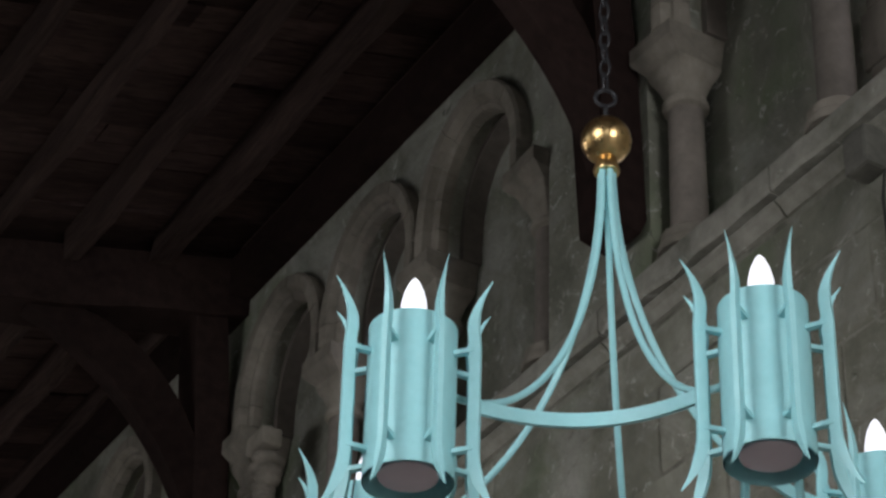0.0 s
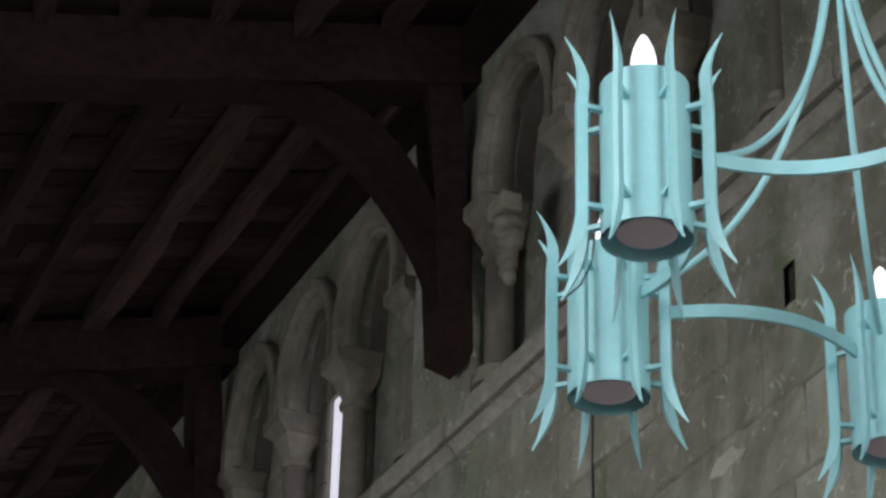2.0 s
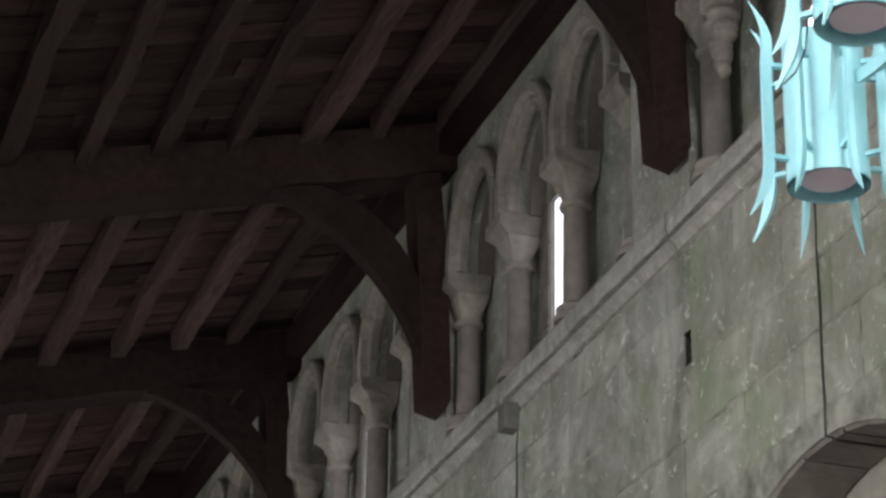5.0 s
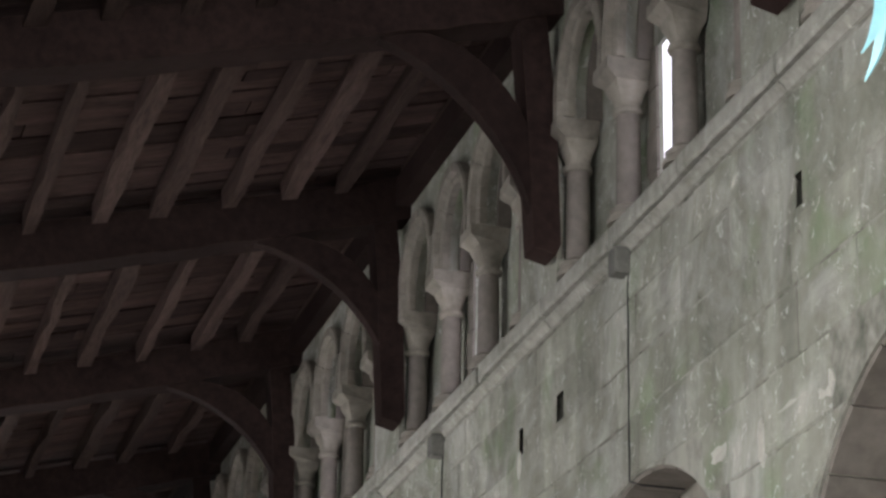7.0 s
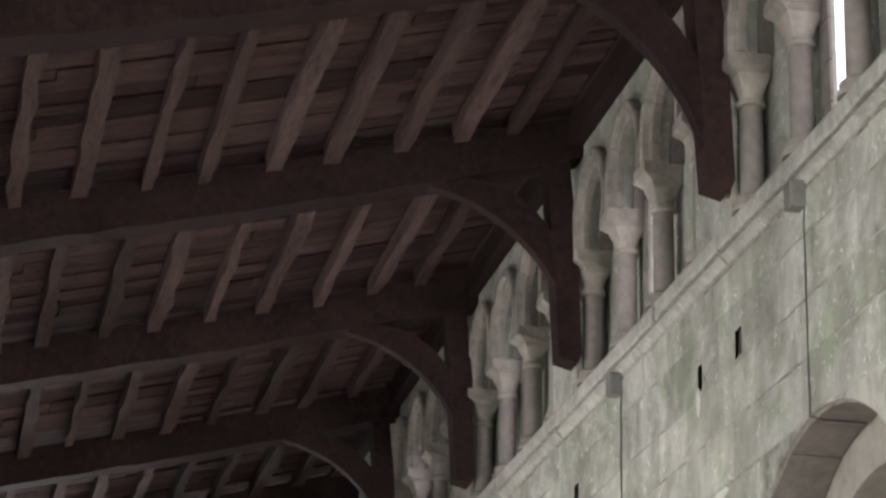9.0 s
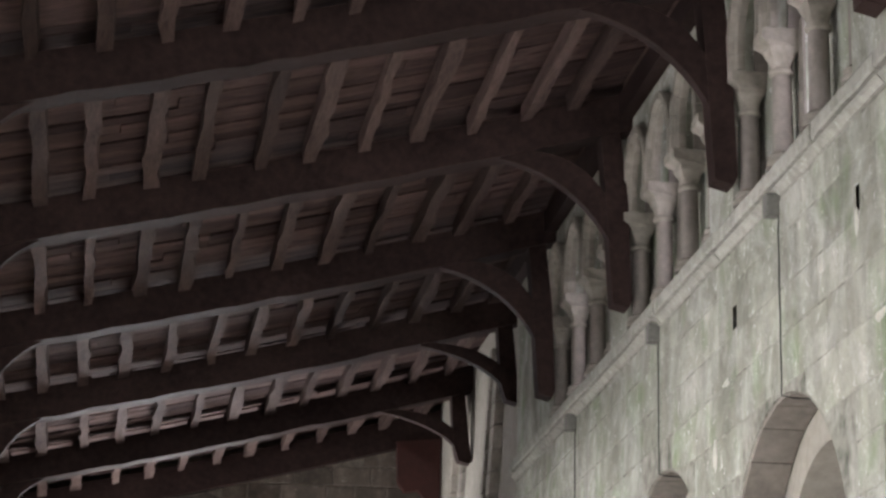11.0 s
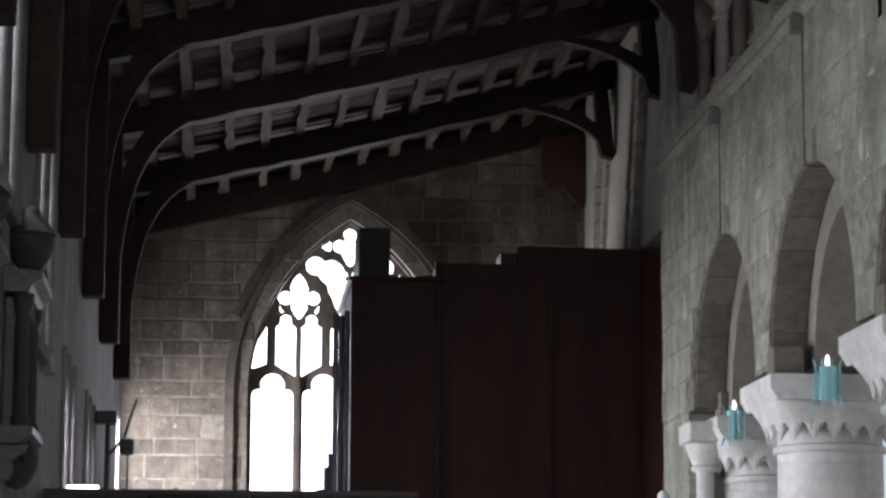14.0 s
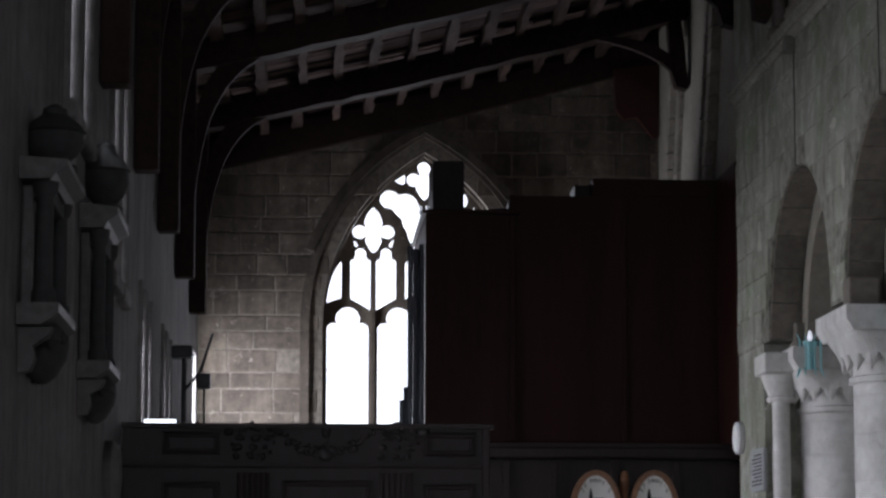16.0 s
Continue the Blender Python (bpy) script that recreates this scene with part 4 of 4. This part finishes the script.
part("upper_body", newbox(2.75, 4.01, 24.0, 26.5, 5.362, 5.53, bev=0.01), ORGAN, organ)
part("side_case", newbox(1.16, 1.978, 23.96, 26.3, 2.952, 5.17), ORGAN, organ, "reddish brown side case")
part("side_cornice", newbox(1.12, 2.06, 23.90, 26.35, 5.172, 5.21, bev=0.012), ORGAN, organ)
part("tall_box", newbox(1.245, 1.545, 24.3, 25.2, 5.212, 5.74, bev=0.01), PANEL, organ, "black box on the case")
part("corner_moulding", newbox(1.95, 2.01, 23.94, 24.0, 2.952, 5.36, bev=0.012), ORGAN, organ)
for x in (3.02,):
    part("panel_joint", newbox(x, x + 0.05, 23.975, 24.0, 3.0, 5.33, bev=0.008), ORGAN, organ)
part("end_stile", newbox(3.93, 4.016, 22.92, 24.0, 2.952, 5.53, bev=0.01), ORGAN, organ)
part("base_moulding", newbox(1.14, 4.012, 23.90, 24.0, 2.953, 3.03, bev=0.02), ORGAN, organ)
part("box", newbox(2.60, 2.76, 24.2, 24.6, 5.362, 5.50, bev=0.008), PANEL, organ)
for k, (x, top) in enumerate(((1.02, 4.88), (1.075, 4.86), (1.125, 4.9), (0.985, 3.55), (0.945, 3.42))):
    part("pipe", lathe([(0.010, 2.953), (0.026, 3.12), (0.026, top), (0.022, top)], 14, center=(x, 24.1 + 0.05 * (k % 2), 0)), PIPE, organ, "dull grey metal organ pipe", smooth=True)
part("conductor", sweep([(1.55, 24.6, 5.25), (1.75, 24.55, 5.29), (2.05, 24.6, 5.33)], 0.012, n=6), IRON, organ)
part("conductor", sweep([(1.58, 24.7, 5.33), (1.8, 24.65, 5.28), (2.08, 24.7, 5.37)], 0.010, n=6), IRON, organ)

# two oval name boards
for x, s in ((2.57, 1.0), (3.08, 0.97)):
    t = thing("oval_board", "white oval board with a church picture in an oak frame", "sign", "oval boards on the panelling")
    zc, a, b = 2.30, 0.205 * s, 0.36
    rim = [(x + a * math.cos(2 * math.pi * k / 40), zc + b * math.sin(2 * math.pi * k / 40)) for k in range(41)]
    part("face", extrude_xz([(px, pz) for px, pz in rim[:-1]], 22.32, 22.34), BOARDCARD, t)
    part("frame", ribbon(rim, 22.29, 22.36, 0.024), OAKFRAME, t)
    part("backing", newbox(x - 0.05, x + 0.05, 22.341, 22.72, 2.1, 2.4), PANEL, t)
    pic = part("church_picture", newbox(x - 0.03, x + 0.07, 22.314, 22.319, 2.385, 2.44), INK, t)
    part("tower", newbox(x - 0.06, x - 0.031, 22.314, 22.319, 2.385, 2.47), INK, pic)
    part("spire", extrude_xz([(x - 0.06, 2.471), (x - 0.031, 2.471), (x - 0.0455, 2.53)], 22.314, 22.319), INK, pic)
    for k, letter in enumerate("ST MARY'S"):
        if letter == " ":
            continue
        turn = math.radians(90 - 11.5 * (k - 4))
        word = bpy.data.curves.new("letter", "FONT")
        word.body, word.size, word.align_x = letter, 0.055, "CENTER"
        word.materials.append(INK)
        ob = new("letter", word)
        ob.matrix_world = pose(x + (a - 0.055) * math.cos(turn), 22.318, zc + (b - 0.085) * math.sin(turn), 90, -math.degrees(turn) * 0.6 + 54, 0)
        ob.parent = t
t = thing("oak_finial", "turned oak post top between the two boards", "post")
part("post", lathe([(0.03, 0), (0.03, 2.5), (0.04, 2.53), (0.04, 2.6), (0.03, 2.66), (0.015, 2.68)], 16, center=(2.83, 22.4, 0)), OAKFRAME, t, smooth=True)

# ---- things on the end of the arcade wall ----
t = thing("wall_clock", "round white wall clock seen from the side", "clock")
part("case", lathe([(0.13, 0), (0.14, 0.02), (0.14, 0.05), (0.125, 0.065)], 32), WHITE, t, smooth=True)
part("face", lathe([(0.12, 0.066), (0.118, 0.070)], 32), BOARDCARD, t)
t.matrix_basis = pose(WX - 0.001, 21.88, 2.94, 0, -90, 0)
t = thing("notice", "grey framed notice with lines of writing on the wall", "notice")
part("board", newbox(WX - 0.03, WX - 0.002, 20.75, 21.35, 2.45, 2.80, bev=0.005), NOTICE, t)
for k in range(9):
    part("text_bar", newbox(WX - 0.034, WX - 0.0305, 20.83, 21.27 - 0.1 * (k % 3 == 2), 2.50 + 0.03 * k, 2.512 + 0.03 * k), INK, t)

# cable boxes with cables that drop to the arches
for y in (4.28, 7.31, 10.34, 13.40, 16.41, 19.31):
    t = thing("cable_box", "small grey cable box with a thin cable down the wall", "cable box", "cable boxes on the wall")
    part("box", newbox(WX - 0.085, WX - 0.001, y - 0.05, y + 0.05, 5.765, 5.895, bev=0.014), BOXGREY, t)
    c, h, r = min(ARCHES, key=lambda q: abs(q[0] - y))
    foot = h + math.sqrt(max(0, r ** 2 - (y - 0.02 - c) ** 2)) - 0.01
    line = [(WX - 0.012, y + 0.003 * math.sin(k * 1.9) - 0.02 - 0.02 * (k == 0), 5.79 + (foot - 5.79) * k / 10) for k in range(11)]
    line += [(WX + 0.05, y - 0.02, foot - 0.012), (WX + 0.25, y - 0.02, foot - 0.012)]
    part("cable", sweep(line, 0.0045, n=6, up=(0, 1, 0)), CABLE, t, smooth=True)

# worn carved corbels beside the roof posts
random.seed(3)
for y in (7.97,):
    t = thing("carved_corbel", "worn lumpy carved stone corbel on the wall", "corbel", "carved corbels")
    bm = bmesh.new()
    box(bm, WX - 0.09, WX - 0.001, y - 0.075, y + 0.075, 6.70, 6.78, bev=0.012)
    part("block", bm, CARVED, t)
    bm = bmesh.new()
    for k in range(9):
        z = 6.42 + 0.03 * k
        bmesh.ops.create_icosphere(bm, subdivisions=2, radius=1.0, matrix=Matrix.Translation((WX - 0.03, y + random.uniform(-0.03, 0.03), z)) @ Matrix.Diagonal((0.03 + 0.005 * k, 0.03 + 0.004 * k, 0.035, 1)))
    part("carving", bm, CARVED, t, smooth=True)

# ---- wall monuments of the outer wall ----
def monument(y, z, s, w, mat):
    t = thing("wall_monument", "grey marble wall monument with cornice, columns and urn", "monument", "wall monuments")
    X = X_LEFT
    part("tablet", newbox(X + 0.002, X + 0.05, y - 0.32 * w, y + 0.32 * w, z, z + 0.75 * s, bev=0.01), mat, t)
    for o in (-0.34, 0.34):
        part("column", lathe([(0.05, z), (0.05, z + 0.05), (0.037, z + 0.07), (0.034, z + 0.66 * s), (0.05, z + 0.70 * s), (0.055, z + 0.76 * s)], 16, center=(X + 0.10, y + o * w, 0)), BLACKMARBLE, t, smooth=True)
    part("cornice", extrude_xz([(X + 0.002, z + 0.76 * s), (X + 0.13, z + 0.76 * s), (X + 0.15, z + 0.80 * s), (X + 0.20, z + 0.84 * s), (X + 0.20, z + 0.88 * s), (X + 0.002, z + 0.90 * s)], y - 0.46 * w, y + 0.46 * w), mat, t)
    part("shelf", extrude_xz([(X + 0.002, z - 0.09), (X + 0.10, z - 0.09), (X + 0.17, z - 0.04), (X + 0.17, z - 0.002), (X + 0.002, z - 0.002)], y - 0.44 * w, y + 0.44 * w), mat, t)
    part("entablature", newbox(X + 0.052, X + 0.12, y - 0.36 * w, y + 0.36 * w, z + 0.66 * s, z + 0.756 * s, bev=0.008), BLACKMARBLE, t)
    part("inscription_slab", newbox(X + 0.052, X + 0.062, y - 0.24 * w, y + 0.24 * w, z + 0.10 * s, z + 0.60 * s, bev=0.004), BLACKMARBLE, t)
    for o in (-0.30, 0.30):
        part("bracket", extrude_xz([(X + 0.002, z - 0.28), (X + 0.05, z - 0.27), (X + 0.07, z - 0.22), (X + 0.06, z - 0.17), (X + 0.12, z - 0.13), (X + 0.14, z - 0.093), (X + 0.002, z - 0.093)], y + o * w - 0.05, y + o * w + 0.05), mat, t)
    part("apron", lathe([(0.02, z - 0.30), (0.06, z - 0.27), (0.10, z - 0.20), (0.11, z - 0.14), (0.08, z - 0.092)], 18, center=(X + 0.07, y, 0)), BLACKMARBLE, t, smooth=True)
    part("urn", lathe([(0.10, z + 0.90 * s), (0.10, z + 0.94 * s), (0.06, z + 0.96 * s), (0.10, z + 1.01 * s), (0.125, z + 1.08 * s), (0.12, z + 1.15 * s), (0.135, z + 1.16 * s), (0.10, z + 1.22 * s), (0.055, z + 1.27 * s), (0.05, z + 1.31 * s), (0.015, z + 1.34 * s)], 20, center=(X + 0.10, y, 0)), BLACKMARBLE, t, smooth=True)
    for o in (-0.16, 0.02, 0.2):
        part("scroll", lathe([(0.01, z - 0.05), (0.04, z - 0.08), (0.045, z - 0.13), (0.01, z - 0.17)], 12, center=(X + 0.12, y + o * w, 0)), BLACKMARBLE, t, smooth=True)


monument(10.75, 2.77, 0.66, 0.92, MARBLE)
monument(13.55, 2.79, 0.90, 0.90, MARBLE)
t = thing("oval_tablet", "rounded grey marble tablet low on the wall", "monument")
part("tablet", lathe([(0.20, 0.0), (0.20, 0.05), (0.15, 0.09), (0.05, 0.10)], 28), MARBLE, t, smooth=True)
t.matrix_basis = pose(X_LEFT + 0.002, 15.2, 2.30, 0, 90, 0)

# spot lamps on a pole by the end of the screen
t = thing("spot_lamp_stand", "black pole with two spot lamps beyond the screen", "lamp stand")
part("pole", lathe([(0.02, 0.02), (0.02, 3.5)], 10, center=(-0.93, 20.4, 0)), IRON, t)
part("base", lathe([(0.2, 0), (0.2, 0.02), (0.03, 0.04)], 20, center=(-0.93, 20.4, 0)), IRON, t)
part("lamp_head", newbox(-1.03, -0.86, 20.30, 20.5, 3.46, 3.56, bev=0.02), IRON, t)
part("lamp_head", newbox(-0.83, -0.72, 20.32, 20.46, 3.22, 3.34, bev=0.02), IRON, t)
part("arm", sweep([(-0.93, 20.4, 3.2), (-0.80, 20.4, 3.36), (-0.71, 20.4, 3.66)], 0.012, n=6), IRON, t)
part("arm", sweep([(-0.77, 20.4, 2.7), (-0.77, 20.4, 3.24)], 0.010, n=6), IRON, t)

# ---- chandelier of five shaded lamps ----
CHX, CHY, CHZ, CHR, CHA = 1.780, 2.636, 3.242, 0.397, 0.2527 + math.pi   # z: foot of the shades


def add_lamp(root, at, arms=True):
    """One shade with its bulbs and slats; at is the centre of the shade's foot."""
    ax, ay, az = at
    h, r = 0.232, 0.0605
    shade = part("shade", lathe([(r, 0), (r, h), (r - 0.003, h), (r - 0.003, 0.0)], 32, center=at, cap=False), TURQ, root, smooth=True)
    part("lamp_holder", lathe([(0.012, h - 0.10), (0.016, h - 0.06), (0.016, h - 0.012)], 14, center=at), WHITE, shade, smooth=True)
    part("candle_bulb", lathe([(0.010, h - 0.014), (0.0165, h + 0.006), (0.0188, h + 0.026), (0.0175, h + 0.046), (0.0135, h + 0.064), (0.007, h + 0.08), (0.003, h + 0.0855), (0.0006, h + 0.087)], 18, center=at), BULB, shade, "lit white candle bulb", smooth=True)
    part("reflector_lamp", lathe([(0.004, 0.001), (0.025, 0.003), (0.040, 0.008), (0.041, 0.014), (0.028, 0.06), (0.014, 0.09)], 24, center=at), LENS, shade, "pinkish frosted reflector lamp", smooth=True)
    rs = 0.090
    for k in range(8):
        a = 2 * math.pi * (k + 0.5) / 8 + math.atan2(at[1] - EYE[1], at[0] - EYE[0])
        cs, sn = math.cos(a), math.sin(a)
        line = []
        for s in range(25):
            f = s / 24
            z = -0.062 + f * 0.352
            up, dn = max(0.0, (z - 0.195) / 0.095), max(0.0, (0.03 - z) / 0.092)
            out = 0.024 * up ** 2 + 0.032 * dn ** 2 - 0.006 * math.sin(min(1, up) * math.pi)
            line.append((ax + cs * (rs + out), ay + sn * (rs + out), az + z))
        part("slat", sweep(line, 0.0078, 0.0036, 4, up=(-sn, cs, 0), taper=lambda f: min(1.0, 0.12 + 6.5 * f, 0.05 + 5.5 * (1 - f))), TURQ, root)
        for z in (0.035, 0.185):
            part("pin", sweep([(ax + cs * (r - 0.001), ay + sn * (r - 0.001), az + z), (ax + cs * rs, ay + sn * rs, az + z)], 0.0045, 0.0035, 4), TURQ, root)
    return shade


chandelier = thing("chandelier", "turquoise painted iron chandelier with five slatted lamp shades and gilt ball", "chandelier")
lamps = [(CHX + CHR * math.cos(CHA + k * 2 * math.pi / 5), CHY + CHR * math.sin(CHA + k * 2 * math.pi / 5), CHZ) for k in range(5)]
for p in lamps:
    add_lamp(chandelier, p)
BALLZ = 4.017
part("ball", lathe([(0.0395 * math.sin(math.pi * k / 20) + 0.0003, BALLZ - 0.0395 * math.cos(math.pi * k / 20)) for k in range(21)], 32, center=(CHX, CHY, 0)), GOLD, chandelier, "gilded ball, worn and reddish on top", smooth=True)
part("collar", lathe([(0.020, BALLZ - 0.062), (0.021, BALLZ - 0.058), (0.017, BALLZ - 0.045), (0.015, BALLZ - 0.03)], 20, center=(CHX, CHY, 0)), GOLD, chandelier, "gilt collar", smooth=True)
for k in range(5):
    a = CHA + k * 2 * math.pi / 5
    cs, sn = math.cos(a), math.sin(a)
    line = []
    z0, z1 = BALLZ - 0.055, CHZ + 0.165
    for s in range(25):
        f = s / 24
        # falls almost straight, then flares out to the lamp
        th = f * math.pi / 2 * 0.97
        rr = 0.010 + (CHR - 0.075 - 0.010) * (1 - math.cos(th)) / (1 - math.cos(math.pi / 2 * 0.97))
        zz = z0 + (z1 - z0) * math.sin(th)
        line.append((CHX + cs * rr, CHY + sn * rr, zz))
    part("arm", sweep(line, 0.0055, 0.0055, 8, up=(-sn, cs, 0)), TURQ, chandelier, smooth=True)
    # inward-curving band to the next lamp
    b = CHA + (k + 1) * 2 * math.pi / 5
    p = Vector((CHX + (CHR - 0.075) * math.cos(a + 0.12), CHY + (CHR - 0.075) * math.sin(a + 0.12), CHZ + 0.135))
    q = Vector((CHX + (CHR - 0.075) * math.cos(b - 0.12), CHY + (CHR - 0.075) * math.sin(b - 0.12), CHZ + 0.135))
    mid = (a + b) / 2
    line = []
    for s in range(17):
        f = s / 16
        c = p.lerp(q, f) - Vector((math.cos(mid), math.sin(mid), 0)) * (0.055 * 4 * f * (1 - f))
        line.append(tuple(c))
    part("band", sweep(line, 0.003, 0.0105, 4), TURQ, chandelier)
# chain
bm = bmesh.new()
z = BALLZ + 0.04
sweep([(CHX, CHY, z - 0.004), (CHX, CHY, z + 0.03)], 0.004, n=8, bm=bm)
ring = [(CHX + 0.016 * math.cos(2 * math.pi * k / 16) * 0.9, CHY - 0.016 * math.cos(2 * math.pi * k / 16) * 0.45, z + 0.044 + 0.016 * math.sin(2 * math.pi * k / 16)) for k in range(17)]
sweep(ring, 0.0035, n=6, bm=bm, up=(0.45, 0.9, 0.01))
part("eye_ring", bm, IRON, chandelier, "black iron ring")
bm = bmesh.new()
z += 0.062
k = 0
while z < soffit(CHX) + 0.16:
    a = math.pi / 2 * (k % 2) + 0.5
    link = [(CHX + 0.008 * math.cos(a) * math.cos(2 * math.pi * j / 12), CHY + 0.008 * math.sin(a) * math.cos(2 * math.pi * j / 12), z + 0.014 + 0.018 * math.sin(2 * math.pi * j / 12)) for j in range(13)]
    sweep(link, 0.0026, n=5, bm=bm, up=(-math.sin(a), math.cos(a), 0.01))
    z += 0.029
    k += 1
part("chain", bm, IRON, chandelier, "black iron chain")

part("flex", sweep([(1.402, 2.693, 3.341), (1.408, 2.716, 3.301), (1.401, 2.736, 3.274), (1.389, 2.75, 3.261)], 0.0012, n=5), CABLE, chandelier, "thin dark flex")

# wall lights of the same make on the capitals
for x, y, z in ((4.10, 17.20, 3.39), (4.07, 20.30, 3.39)):
    s = thing("wall_light", "small turquoise slatted wall light with a candle bulb", "wall light", "wall lights on the piers")
    add_lamp(s, (x, y, z))
    part("bracket", sweep([(x + 0.02, y + 0.05, z + 0.1), (x + 0.06, y + 0.16, z + 0.11), (x + 0.09, y + 0.34, z + 0.14)], 0.006, n=6), TURQ, s)

# ---- squared stones of the walls ----
random.seed(11)
for pts in course_blocks(3.2, Y_END, SPRING + 0.02, 5.86, (0.22, 0.31), (0.38, 0.72), arch_keep, arch_push, 0.0045):
    part("stone_block", slab(pts, lambda u, z, d: (WX - d, u, z), -0.01, random.uniform(0.003, 0.010)), STONE, wall_right)


def far_keep(x, z):
    if z > soffit(x) - 0.04:
        return False
    return not (abs(x - WC) < 1.42 and (z < WSPRING or z < WSPRING + (RISE + 0.36) * (1 - (abs(x - WC) / 1.42) ** 1.7)))


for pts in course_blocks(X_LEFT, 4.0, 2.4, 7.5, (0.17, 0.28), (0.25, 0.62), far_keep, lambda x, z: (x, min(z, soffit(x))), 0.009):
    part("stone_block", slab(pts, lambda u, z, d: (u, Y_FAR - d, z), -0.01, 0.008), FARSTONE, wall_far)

# brown stones that line the arches
for c, h, r in ARCHES:
    for k in range(13):
        a0, a1 = math.pi * k / 13 + 0.004, math.pi * (k + 1) / 13 - 0.004
        if h + r * math.sin((a0 + a1) / 2) < SPRING + 0.02:
            continue
        bm = bmesh.new()
        rows = []
        for a in (a0, (a0 + a1) / 2, a1):
            lo, hi = r - 0.014 + random.uniform(-0.003, 0.003), r + 0.002
            rows.append([bm.verts.new((x, c - q * math.cos(a), h + q * math.sin(a))) for x, q in ((WX + 0.012, hi), (WX + 0.02, lo), (WX + 0.262, lo), (WX + 0.266, hi))])
        for p, q in zip(rows, rows[1:]):
            for i in range(4):
                bm.faces.new((p[i], p[(i + 1) % 4], q[(i + 1) % 4], q[i]))
        bm.faces.new(rows[0]), bm.faces.new(rows[-1])
        part("voussoir", bm, SOFFIT, wall_right)

# pale repairs of mortar round the arches
random.seed(21)
for y, z, w, h in ((8.84, 4.53, 0.05, 0.13), (9.29, 4.62, 0.09, 0.05), (8.55, 4.60, 0.16, 0.025), (8.23, 4.58, 0.07, 0.06), (11.95, 5.32, 0.03, 0.09), (11.6, 4.75, 0.12, 0.03), (14.9, 4.7, 0.06, 0.10), (14.6, 5.1, 0.10, 0.04), (17.6, 4.55, 0.05, 0.14), (17.9, 4.95, 0.12, 0.04), (20.9, 4.5, 0.08, 0.16), (6.4, 5.0, 0.12, 0.05)):
    pts = []
    for k in range(12):
        a = 2 * math.pi * k / 12
        q = random.uniform(0.6, 1.15)
        pts.append((y + w * q * math.cos(a), z + h * q * math.sin(a)))
    part("mortar_patch", slab(pts, lambda u, z, d: (WX - d, u, z), 0.0, 0.0095), PATCH, wall_right)
